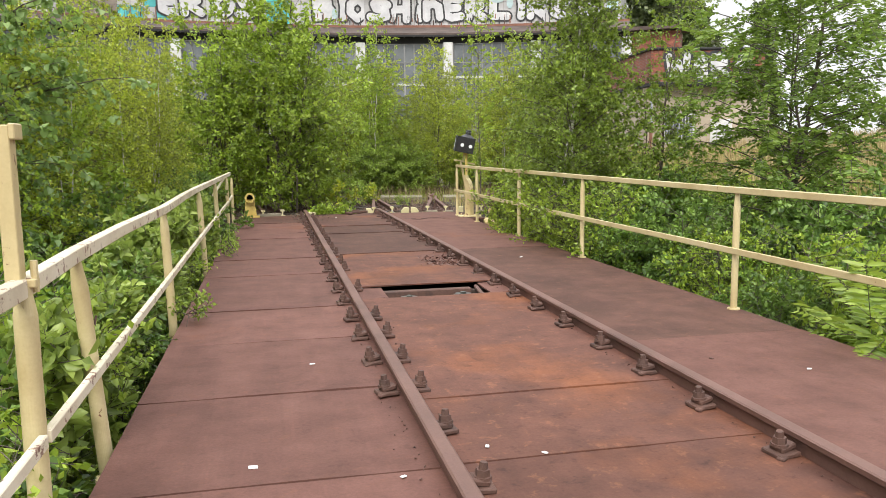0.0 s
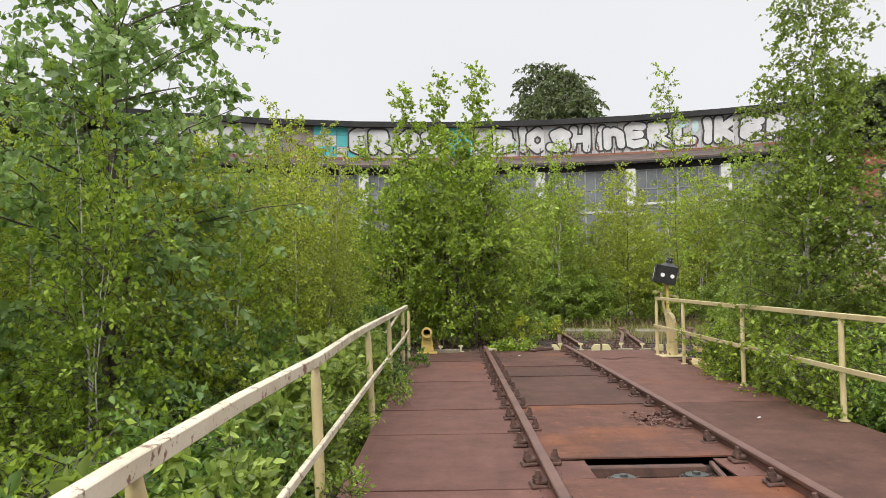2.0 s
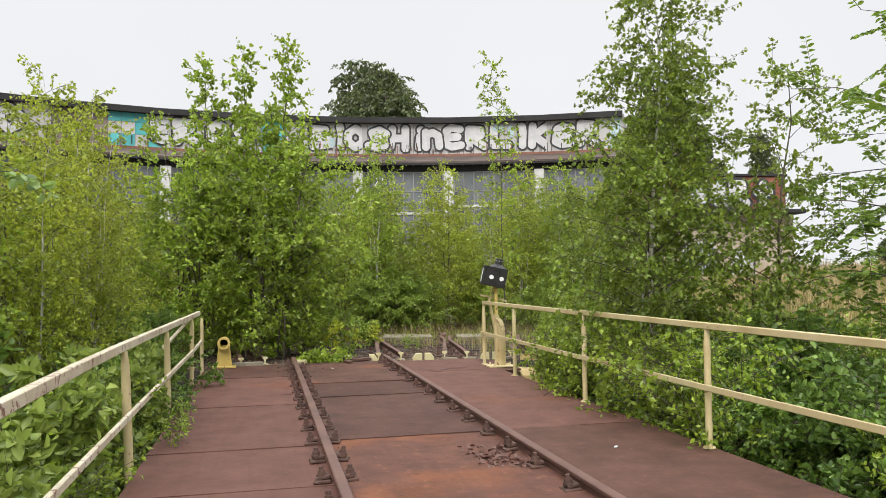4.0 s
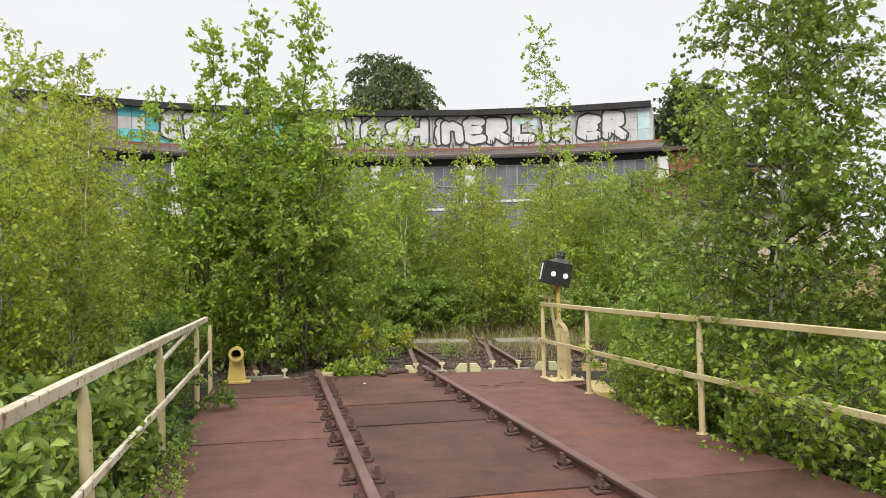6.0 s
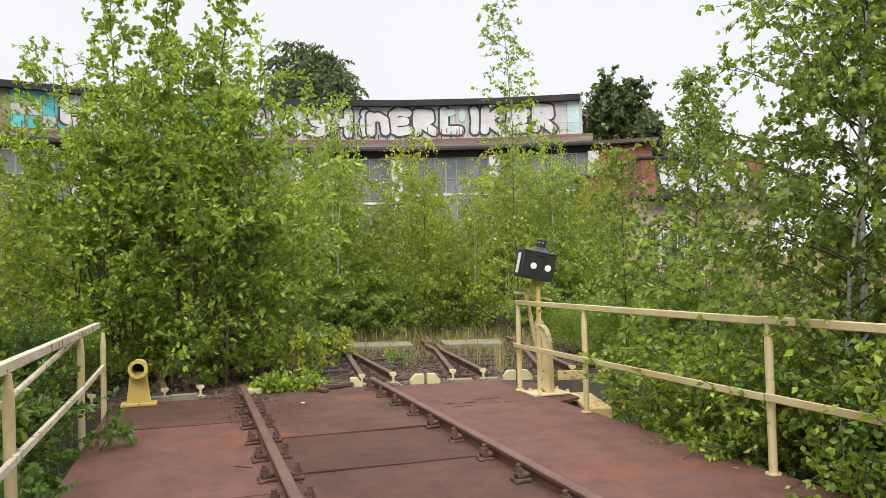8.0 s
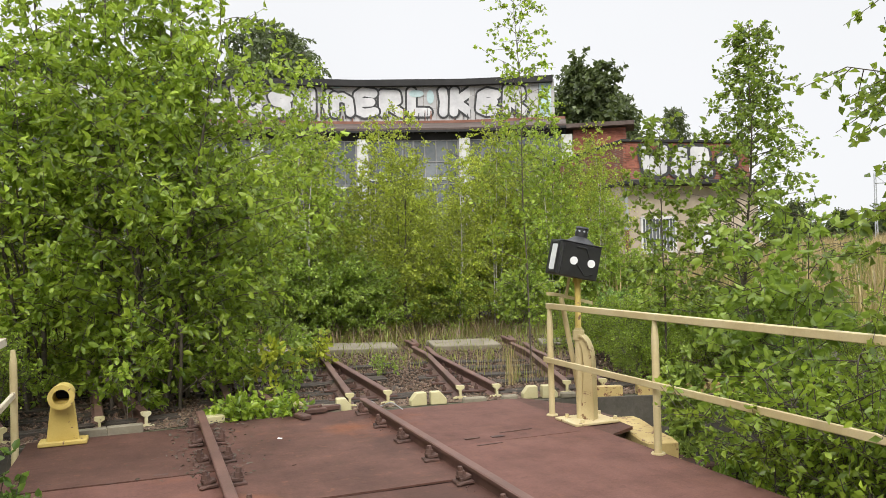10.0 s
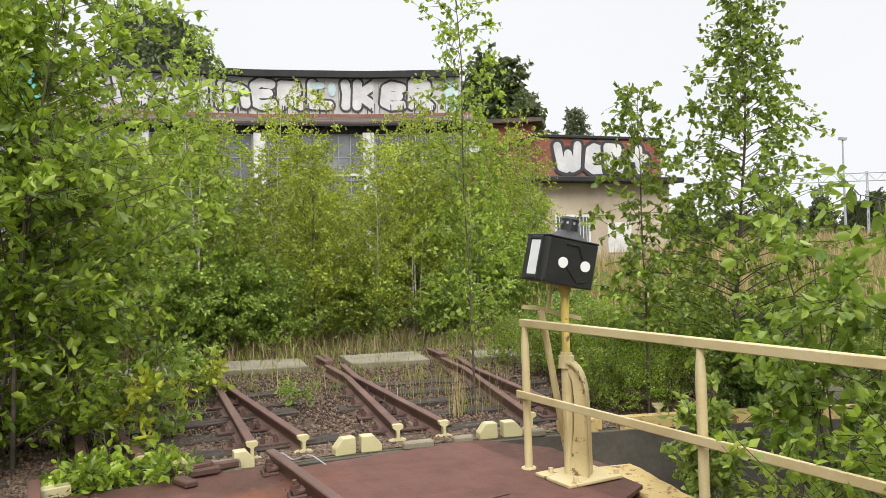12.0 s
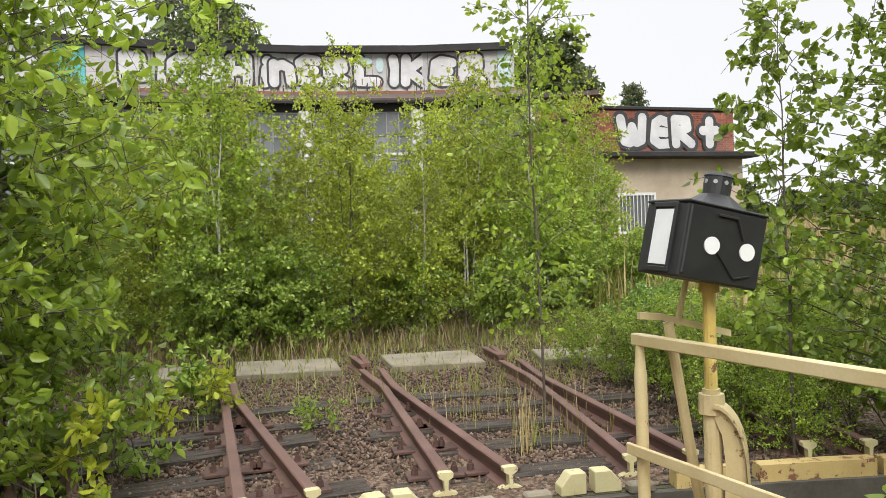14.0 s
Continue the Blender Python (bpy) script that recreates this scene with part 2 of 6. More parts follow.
M_SLEEP = sleeper_wood()
def stone_material():
    m, nt, b = nodes_of("red_brown_ballast")
    g = nt.nodes.new("ShaderNodeNewGeometry")
    c = ramp(nt, g.outputs["Random Per Island"], [(0.0, (0.034, 0.029, 0.025)), (0.3, (0.09, 0.06, 0.043)), (0.7, (0.16, 0.096, 0.065)), (1.0, (0.26, 0.195, 0.145))])
    n = noise_node(nt, 70, 4, 0.7, g.outputs["Position"])
    k = ramp(nt, n.outputs["Fac"], [(0.3, (0.6, 0.6, 0.6)), (0.7, (1, 1, 1))])
    nt.links.new(mix_col(nt, 0.7, c.outputs["Color"], k.outputs["Color"], 'MULTIPLY'), b.inputs["Base Color"])
    b.inputs["Roughness"].default_value = 0.92
    return m


M_STONE = stone_material()
# soiled pit concrete, its colour darkened to stand for the shaded void
M_PITWALL = surface("soiled_shade_dark_concrete", [(0.3, (0.045, 0.042, 0.034)), (0.7, (0.13, 0.115, 0.095))], [(0.3, (0.6, 0.6, 0.55)), (0.7, (1, 1, 1))], 1.4, 25, 0.7, 0.95, 0.0, 0.5, 0.01)
M_SOIL = surface("overgrown_soil", [(0.3, (0.055, 0.06, 0.03)), (0.5, (0.105, 0.095, 0.055)), (0.7, (0.15, 0.125, 0.08))], [(0.3, (0.5, 0.5, 0.48)), (0.7, (1, 1, 1))], 0.5, 16, 0.8, 0.95, 0.0, 0.8, 0.03)
M_BRICK = surface("weathered_red_brick", [(0.3, (0.22, 0.075, 0.05)), (0.7, (0.34, 0.13, 0.09))], [(0.3, (0.65, 0.65, 0.65)), (0.7, (1, 1, 1))], 2.0, 30, 0.6, 0.9, 0.0, 0.3, 0.005, 0.2)
def brick_wall():
    m, nt, b = nodes_of("red_brick_wall")
    tc = nt.nodes.new("ShaderNodeTexCoord")
    mp = nt.nodes.new("ShaderNodeMapping")
    mp.inputs["Rotation"].default_value = (radians(90), 0, 0)
    nt.links.new(tc.outputs["Object"], mp.inputs["Vector"])
    br = nt.nodes.new("ShaderNodeTexBrick")
    br.inputs["Scale"].default_value = 1.0
    br.inputs["Brick Width"].default_value, br.inputs["Row Height"].default_value, br.inputs["Mortar Size"].default_value = 0.25, 0.075, 0.008
    br.inputs["Color1"].default_value, br.inputs["Color2"].default_value, br.inputs["Mortar"].default_value = (0.30, 0.10, 0.065, 1), (0.22, 0.08, 0.055, 1), (0.24, 0.19, 0.16, 1)
    nt.links.new(mp.outputs[0], br.inputs["Vector"])
    n = noise_node(nt, 0.9, 5, 0.65, place_vec(nt))
    c = ramp(nt, n.outputs["Fac"], [(0.3, (0.5, 0.5, 0.5)), (0.65, (1.05, 1.05, 1.05))])
    nt.links.new(mix_col(nt, 0.8, br.outputs["Color"], c.outputs["Color"], 'MULTIPLY'), b.inputs["Base Color"])
    b.inputs["Roughness"].default_value = 0.9
    return m


M_BRICKWALL = brick_wall()
M_PLASTER = surface("stained_beige_plaster", [(0.3, (0.36, 0.30, 0.23)), (0.55, (0.47, 0.40, 0.31)), (0.75, (0.52, 0.46, 0.37))], [(0.3, (0.8, 0.8, 0.78)), (0.7, (1, 1, 1))], 0.7, 18, 0.6, 0.9, 0.0, 0.3, 0.006)
M_PANELWALL = surface("grey_silver_panel", [(0.3, (0.36, 0.355, 0.36)), (0.7, (0.54, 0.53, 0.53))], [(0.3, (0.75, 0.75, 0.75)), (0.7, (1, 1, 1))], 0.6, 8, 0.5, 0.7, 0.0, 0.2, 0.004, 0.07)
M_TEAL = surface("teal_sprayed_panel", [(0.3, (0.06, 0.34, 0.36)), (0.7, (0.13, 0.52, 0.52))], [(0.3, (0.75, 0.75, 0.75)), (0.7, (1, 1, 1))], 0.8, 8, 0.5, 0.7, 0.0, 0.2, 0.004, 0.15)
M_TEALPALE = surface("faded_teal_panel", [(0.3, (0.36, 0.50, 0.52)), (0.7, (0.5, 0.62, 0.64))], [(0.3, (0.7, 0.7, 0.7)), (0.7, (1, 1, 1))], 2.5, 9, 0.5, 0.7, 0.0, 0.2, 0.004, 0.1)
M_BROWNP = surface("bare_brown_panel", [(0.3, (0.16, 0.13, 0.11)), (0.7, (0.28, 0.24, 0.2))], [(0.3, (0.75, 0.75, 0.75)), (0.7, (1, 1, 1))], 0.8, 8, 0.5, 0.8, 0.0, 0.2, 0.004, 0.2)
M_INK = surface("black_spray_paint", [(0.3, (0.02, 0.02, 0.022)), (0.7, (0.05, 0.05, 0.052))], [(0.3, (0.8, 0.8, 0.8)), (0.7, (1, 1, 1))], 2, 12, 0.5, 0.6)
M_SILVER = surface("silver_spray_paint", [(0.3, (0.44, 0.44, 0.46)), (0.7, (0.64, 0.64, 0.65))], [(0.3, (0.8, 0.8, 0.8)), (0.7, (1, 1, 1))], 1.2, 10, 0.5, 0.5)
M_TAR = surface("black_tarred_roof_felt", [(0.3, (0.016, 0.016, 0.017)), (0.7, (0.035, 0.034, 0.034))], [(0.3, (0.7, 0.7, 0.7)), (0.7, (1, 1, 1))], 1.0, 20, 0.6, 0.85)
M_ROOF = surface("mossy_brown_roof", [(0.3, (0.065, 0.048, 0.042)), (0.5, (0.105, 0.076, 0.066)), (0.75, (0.155, 0.125, 0.108))], [(0.3, (0.6, 0.6, 0.6)), (0.7, (1, 1, 1))], 0.8, 9, 0.7, 0.9, 0.0, 0.4, 0.02)
M_REDSTRIP = surface("rusty_red_flashing", [(0.3, (0.17, 0.07, 0.045)), (0.7, (0.29, 0.14, 0.10))], [(0.3, (0.7, 0.7, 0.7)), (0.7, (1, 1, 1))], 1.2, 15, 0.6, 0.8)
M_PANE = surface("grimy_window_glass", [(0.3, (0.10, 0.115, 0.125)), (0.7, (0.19, 0.205, 0.215))], [(0.3, (0.75, 0.75, 0.75)), (0.7, (1, 1, 1))], 0.9, 6, 0.5, 0.25, 0.0, 0.05, 0.002, 0.25)
M_STEELGREY = surface("grey_gate_steel", [(0.3, (0.2, 0.2, 0.2)), (0.7, (0.33, 0.33, 0.33))], [(0.3, (0.7, 0.7, 0.7)), (0.7, (1, 1, 1))], 1.0, 20, 0.6, 0.6)
M_WHITEWASH = surface("flaking_white_paint", [(0.3, (0.45, 0.45, 0.44)), (0.6, (0.68, 0.68, 0.67))], [(0.3, (0.75, 0.75, 0.75)), (0.7, (1, 1, 1))], 1.5, 14, 0.6, 0.8)
M_DARKIN = surface("bore_shade_black", [(0.3, (0.012, 0.011, 0.01)), (0.7, (0.03, 0.027, 0.025))], [(0.3, (0.7, 0.7, 0.7)), (0.7, (1, 1, 1))], 2, 20, 0.5, 0.9)
M_GIRDER = surface("dark_bridge_girder", [(0.3, (0.04, 0.028, 0.024)), (0.7, (0.09, 0.06, 0.05))], [(0.3, (0.6, 0.6, 0.6)), (0.7, (1, 1, 1))], 2, 30, 0.6, 0.8)
M_GREASE = surface("greasy_grey_cast_iron", [(0.3, (0.05, 0.055, 0.05)), (0.7, (0.13, 0.14, 0.125))], [(0.3, (0.6, 0.6, 0.6)), (0.7, (1, 1, 1))], 8, 60, 0.7, 0.4, 0.3, 0.4, 0.003)
M_ZINC = surface("galvanised_steel", [(0.3, (0.34, 0.36, 0.38)), (0.7, (0.46, 0.48, 0.5))], [(0.3, (0.8, 0.8, 0.8)), (0.7, (1, 1, 1))], 1.0, 15, 0.5, 0.5, 0.3)
M_BARK = surface("grey_brown_bark", [(0.3, (0.07, 0.055, 0.04)), (0.7, (0.16, 0.135, 0.105))], [(0.3, (0.5, 0.5, 0.5)), (0.7, (1, 1, 1))], 6, 60, 0.7, 0.9, 0.0, 0.6, 0.006)


def birch_bark():
    m, nt, b = nodes_of("white_birch_bark")
    v = place_vec(nt)
    mp = nt.nodes.new("ShaderNodeMapping")
    mp.inputs["Scale"].default_value = (6, 6, 22)
    nt.links.new(v, mp.inputs["Vector"])
    n = noise_node(nt, 1.0, 5, 0.65, mp.outputs[0])
    c = ramp(nt, n.outputs["Fac"], [(0.34, (0.05, 0.045, 0.04)), (0.44, (0.48, 0.45, 0.4)), (0.7, (0.66, 0.63, 0.58))])
    nt.links.new(c.outputs["Color"], b.inputs["Base Color"])
    b.inputs["Roughness"].default_value = 0.75
    bump(nt, b, n.outputs["Fac"], 0.3, 0.004)
    return m


M_BIRCH = birch_bark()
L_BIRCH = leaf_material("birch_leaf", (0.13, 0.195, 0.024), (0.405, 0.465, 0.06), (0.52, 0.60, 0.06))
# darker copy of the birch leaf, with shade put into its colours
L_BIRCHDEEP = leaf_material("shade_toned_birch_leaf", (0.07, 0.125, 0.02), (0.245, 0.33, 0.05), (0.34, 0.45, 0.055))
L_PLUM = leaf_material("broad_shrub_leaf", (0.10, 0.18, 0.02), (0.325, 0.43, 0.052), (0.43, 0.57, 0.06))
L_ASPEN = leaf_material("aspen_leaf", (0.11, 0.19, 0.058), (0.32, 0.44, 0.165), (0.34, 0.51, 0.12))
L_DARK = leaf_material("dark_shrub_leaf", (0.06, 0.13, 0.028), (0.21, 0.325, 0.065), (0.23, 0.36, 0.055))
L_ROBINIA = leaf_material("robinia_leaf", (0.072, 0.138, 0.025), (0.225, 0.325, 0.055), (0.26, 0.39, 0.05))
L_LIME = leaf_material("fresh_lime_leaf", (0.14, 0.23, 0.035), (0.33, 0.43, 0.075), (0.38, 0.53, 0.07))
L_SALLOW = leaf_material("pale_sallow_leaf", (0.16, 0.23, 0.05), (0.35, 0.44, 0.105), (0.38, 0.5, 0.09))
L_YOUNG = leaf_material("young_yellow_leaf", (0.27, 0.31, 0.02), (0.46, 0.50, 0.05), (0.52, 0.58, 0.06))
L_FAR = leaf_material("distant_foliage", (0.07, 0.1, 0.04), (0.15, 0.185, 0.08), (0.12, 0.16, 0.04))
L_DRY = leaf_material("dry_grass_blade", (0.28, 0.21, 0.09), (0.5, 0.40, 0.2), (0.4, 0.32, 0.14))
L_DEAD = leaf_material("dead_brown_stalk", (0.13, 0.085, 0.05), (0.34, 0.25, 0.14), (0.2, 0.14, 0.07))
L_GRASS = leaf_material("green_grass_blade", (0.12, 0.15, 0.025), (0.28, 0.30, 0.07), (0.3, 0.34, 0.06))


# ---- mesh helpers ----
def part(name, bm, material, parent=None, label="", smooth=False):
    """Links a bmesh as one mesh object, under a parent where one is given."""
    me = bpy.data.meshes.new(name)
    bm.to_mesh(me)
    bm.free()
    me.materials.append(material)
    if smooth:
        me.polygons.foreach_set("use_smooth", [True] * len(me.polygons))
    ob = new(name, me)
    if parent is not None:
        ob.parent = parent
    if label:
        ob["label"] = label
    return ob


def share(name, me, m, parent=None):
    ob = new(name, me)
    ob.parent = parent
    ob.matrix_basis = m
    return ob


def thing(name, label, category, m=None, group="", kind=""):
    e = new(name)
    e.empty_display_size = 0.1
    if m is not None:
        e.matrix_basis = m
    return tagged(e, label, category, group, kind)


def raw(name, verts, tris, material, parent=None, smooth=False):
    """A mesh from numpy arrays of vertices and triangles."""
    me = bpy.data.meshes.new(name)
    verts, tris = np.asarray(verts, np.float32), np.asarray(tris, np.int32)
    me.vertices.add(len(verts))
    me.vertices.foreach_set("co", verts.ravel())
    me.loops.add(tris.size)
    me.loops.foreach_set("vertex_index", tris.ravel())
    me.polygons.add(len(tris))
    me.polygons.foreach_set("loop_start", np.arange(0, tris.size, 3, dtype=np.int32))
    if smooth:
        me.polygons.foreach_set("use_smooth", np.ones(len(tris), bool))
    me.update(calc_edges=True)
    me.materials.append(material)
    ob = new(name, me)
    if parent is not None:
        ob.parent = parent
    return ob


def box(bm, c, s, m=None, bevel=0.0):
    r = bmesh.ops.create_cube(bm, size=1.0)
    mat = Matrix.Translation(c) @ Matrix.Diagonal((*s, 1))
    if m is not None:
        mat = m @ mat
    bmesh.ops.transform(bm, matrix=mat, verts=r["verts"])
    if bevel:
        edges = list({e for v in r["verts"] for e in v.link_edges})
        bmesh.ops.bevel(bm, geom=edges, offset=bevel, segments=1, affect='EDGES')


def rod(bm, a, b, r0, r1=None, n=10, cap=True):
    a, b = Vector(a), Vector(b)
    d = b - a
    m = Matrix.Translation((a + b) / 2) @ d.to_track_quat('Z', 'Y').to_matrix().to_4x4()
    bmesh.ops.create_cone(bm, cap_ends=cap, segments=n, radius1=r0, radius2=r0 if r1 is None else r1, depth=d.length, matrix=m)


def sweep(bm, profile, points, closed_ends=True):
    """Sweeps a closed profile of (across, up) along points, upright."""
    pts = [Vector(p) for p in points]
    rings = []
    for i, p in enumerate(pts):
        d = (pts[min(i + 1, len(pts) - 1)] - pts[max(i - 1, 0)])
        side = Vector((d.y, -d.x, 0)).normalized()
        rings.append([bm.verts.new(p + side * u + Vector((0, 0, w))) for u, w in profile])
    n = len(profile)
    for r0, r1 in zip(rings, rings[1:]):
        for k in range(n):
            bm.faces.new((r0[k], r0[(k + 1) % n], r1[(k + 1) % n], r1[k]))
    if closed_ends:
        bm.faces.new(rings[0])
        bm.faces.new(rings[-1][::-1])
    bmesh.ops.recalc_face_normals(bm, faces=bm.faces)


def prism(bm, outline, z0, z1):
    """An upright prism over a plan outline of (x, y)."""
    lo = [bm.verts.new((x, y, z0)) for x, y in outline]
    hi = [bm.verts.new((x, y, z1)) for x, y in outline]
    n = len(outline)
    for k in range(n):
        bm.faces.new((lo[k], lo[(k + 1) % n], hi[(k + 1) % n], hi[k]))
    bm.faces.new(hi)
    bm.faces.new(lo[::-1])
    bmesh.ops.recalc_face_normals(bm, faces=bm.faces)


# ---- the ground with the turntable pit ----
PIT = Vector((0.0, 3.7, 0.0))
RIM = 11.35
PIT_FLOOR = -1.0


def ground_height(x, y):
    d = math.hypot(x - PIT.x, y - PIT.y)
    z = 0.06 * noise.noise(Vector((x * 0.35, y * 0.35, 0.0))) - 0.06
    rise = max(0.0, min(1.0, (x - 9.0) / 14.0)) * max(0.0, min(1.0, (y - 12.0) / 12.0)) * 0.9
    return z * min(1.0, max(0.0, (d - RIM) / 2)) - 0.03 + rise


def build_ground():
    bm = bmesh.new()
    radii = [0.0, 3, 5, 7, 9, 10.2, RIM - 0.02, RIM, 11.6, 12, 12.6, 13.3, 14, 15, 16, 17, 18.5, 20, 22, 24, 26, 28, 31, 34, 38, 43, 50, 60, 80, 120, 200, 400, 900, 2500]
    n = 120
    rings = []
    for r in radii:
        if r == 0:
            rings.append([bm.verts.new((PIT.x, PIT.y, PIT_FLOOR))])
            continue
        ring = []
        for k in range(n):
            a = 2 * math.pi * k / n
            x, y = PIT.x + r * math.sin(a), PIT.y + r * math.cos(a)
            z = PIT_FLOOR + 0.12 * noise.noise(Vector((x, y, 3.0))) if r < RIM else ground_height(x, y)
            ring.append(bm.verts.new((x, y, z)))
        rings.append(ring)
    for r0, r1 in zip(rings, rings[1:]):
        for k in range(n):
            q = (k + 1) % n
            if len(r0) == 1:
                bm.faces.new((r0[0], r1[q], r1[k]))
            else:
                bm.faces.new((r0[k], r0[q], r1[q], r1[k]))
    bmesh.ops.recalc_face_normals(bm, faces=bm.faces)
    return tagged(part("ground", bm, M_SOIL), "overgrown soil with a round sunken turntable pit", "ground", kind="structure")


build_ground()

bm = bmesh.new()
ring = [(RIM - 0.06, PIT_FLOOR - 0.1), (RIM + 0.05, PIT_FLOOR - 0.1), (RIM + 0.05, -0.035), (RIM - 0.06, -0.035)]
prof = []
for k in range(97):
    a = 2 * math.pi * k / 96
    prof.append([bm.verts.new((PIT.x + r * math.sin(a), PIT.y + r * math.cos(a), z)) for r, z in ring])
for p0, p1 in zip(prof, prof[1:]):
    for k in range(4):
        bm.faces.new((p0[k], p0[(k + 1) % 4], p1[(k + 1) % 4], p1[k]))
bmesh.ops.recalc_face_normals(bm, faces=bm.faces)
tagged(part("wall_pit", bm, M_PITWALL), "soiled concrete ring wall of the turntable pit, its shade in the colour", "pit wall", kind="structure")

# ---- the bridge: girders, plates ----
DECK_L, DECK_R, END_Y, START_Y = -2.13, 2.24, 14.92, -7.5
bridge = thing("turntable_deck", "rusted steel deck plates of a railway turntable bridge", "deck", kind="structure")
bm = bmesh.new()
for x in (-0.76, 0.76):
    box(bm, (x, (END_Y + START_Y) / 2, -0.42), (0.26, END_Y - START_Y - 0.5, 0.7))
for x in (DECK_L + 0.06, DECK_R - 0.06):
    box(bm, (x, (END_Y + START_Y) / 2, -0.14), (0.09, END_Y - START_Y - 0.1, 0.22))
yy = START_Y + 0.4
while yy < END_Y - 0.2:
    box(bm, (0.04, yy, -0.16), (4.1, 0.1, 0.2))
    yy += 1.31
part("girder", bm, M_GIRDER, bridge, "dark rusted steel girders under the deck")

PLATE_T = 0.012


def plate(x0, x1, y0, y1, lift=0.0, seed=0, z=0.0, mat=None):
    """One deck plate with a slightly buckled surface; lift raises its near edge."""
    rnd = random.Random(seed)
    bm = bmesh.new()
    nx, ny = 5, 5
    g = 0.004
    top, bot = [], []
    for j in range(ny + 1):
        for i in range(nx + 1):
            u, v = i / nx, j / ny
            x, y = x0 + g + (x1 - x0 - 2 * g) * u, y0 + g + (y1 - y0 - 2 * g) * v
            w = 0.004 * noise.noise(Vector((x * 1.4, y * 1.1, seed * 3.1)))
            if v in (0.0, 1.0):
                w += rnd.uniform(-0.0005, 0.0035)
            w += lift * (1 - v) ** 2 * (0.75 + 0.25 * u)
            top.append(bm.verts.new((x, y, z + w)))
            bot.append(bm.verts.new((x, y, z + w - PLATE_T)))
    idx = lambda i, j: j * (nx + 1) + i
    for j in range(ny):
        for i in range(nx):
            q = (idx(i, j), idx(i + 1, j), idx(i + 1, j + 1), idx(i, j + 1))
            bm.faces.new([top[k] for k in q])
            bm.faces.new([bot[k] for k in q[::-1]])
    rim = [idx(i, 0) for i in range(nx)] + [idx(nx, j) for j in range(ny)] + [idx(i, ny) for i in range(nx, 0, -1)] + [idx(0, j) for j in range(ny, 0, -1)]
    for a, b in zip(rim, rim[1:] + rim[:1]):
        bm.faces.new((top[b], top[a], bot[a], bot[b]))
    bmesh.ops.recalc_face_normals(bm, faces=bm.faces)
    part("steel_plate", bm, mat or M_PLATE, bridge, smooth=False)


XL, XR = -0.745, 0.745
left_seams = [START_Y, -4.3, -2.0, 0.5, 1.68, 2.85, 4.07, 5.2, 7.04, 8.33, 10.6, 13.18, END_Y - 0.1]
mid_seams = [START_Y, -3.4, -1.1, 1.7, 2.57, 5.46, 5.98, 8.5, 11.0, 12.25, END_Y]
right_seams = [START_Y, -1.6, 3.46, 8.57, 13.14, END_Y - 0.18]
for k, (a, b) in enumerate(zip(left_seams, left_seams[1:])):
    plate(DECK_L, XL, a, b, 0.003 + 0.003 * (k % 2), 10 + k, 0.0, M_PLATE_DIM if a > 13 else M_PLATE)
for k, (a, b) in enumerate(zip(mid_seams, mid_seams[1:])):
    if a == 5.46:
        plate(XL, -0.42, a, b, 0.0, 40)
        plate(0.52, XR, a, b, 0.0, 41)
        continue
    plate(XL, XR, a, b, 0.024 if a == 5.98 else (0.011 if a > 8 else 0.003), 30 + k, 0.0, M_PLATE_RED if a < 7 else M_PLATE_DIM)
for k, (a, b) in enumerate(zip(right_seams, right_seams[1:])):
    plate(XR, DECK_R, a, b, 0.0, 50 + k, 0.0, M_PLATE_DIM if k == 2 else M_PLATE)

bm = bmesh.new()
prism(bm, [(2.245, 12.95), (2.56, 13.12), (2.66, 14.2), (2.36, 14.74), (2.245, 14.74)], -0.03, -0.006)
part("lever_platform", bm, M_PLATE_DIM, bridge, "dark side plate under the locking lever")

# machinery seen through the missing plate
pivot = thing("roller_housing", "dark greasy roller housings under the missing plate", "machinery")
for k, (x, y) in enumerate(((-0.20, 5.68), (0.32, 5.72))):
    bm = bmesh.new()
    rod(bm, (x, y, -0.3), (x, y, -0.062), 0.12, 0.115, 24)
    rod(bm, (x, y, -0.062), (x, y, -0.045), 0.085, 0.08, 20)
    rod(bm, (x, y, -0.045), (x, y, -0.028), 0.03, 0.028, 6)
    cap = part("roller_cap", bm, M_GREASE, pivot, smooth=False)
    for q in range(6):
        bm = bmesh.new()
        c = Vector((x + 0.1 * math.cos(q * 1.047), y + 0.1 * math.sin(q * 1.047), -0.062))
        rod(bm, c, c + Vector((0, 0, 0.014)), 0.011, 0.01, 6)
        part("bolt", bm, M_BOLT, cap)
bm = bmesh.new()
box(bm, (0.05, 5.72, -0.105), (0.94, 0.5, 0.02), None, 0.003)
part("tray", bm, M_GIRDER, pivot)
bm = bmesh.new()
box(bm, (0.06, 5.86, -0.055), (0.86, 0.08, 0.08), pose(0, 0, 0, 0, 0, 0.6), 0.008)
part("bearing_beam", bm, M_BOLT, pivot, "dark rusted bearing beam")
bm = bmesh.new()
rod(bm, (0.45, 5.5, -0.03), (0.5, 5.94, -0.024), 0.022, 0.02, 8)
part("grease_pipe", bm, M_RAIL, pivot)

# ---- rails on the bridge ----
RAIL_TOP = 0.10
RAIL = [(-0.036, 0.0), (-0.034, -0.022), (-0.011, -0.038), (-0.0085, -0.095), (-0.055, -0.112), (-0.062, -0.125),
        (0.062, -0.125), (0.055, -0.112), (0.0085, -0.095), (0.011, -0.038), (0.034, -0.022), (0.036, 0.0), (0.028, 0.006), (-0.028, 0.006)]


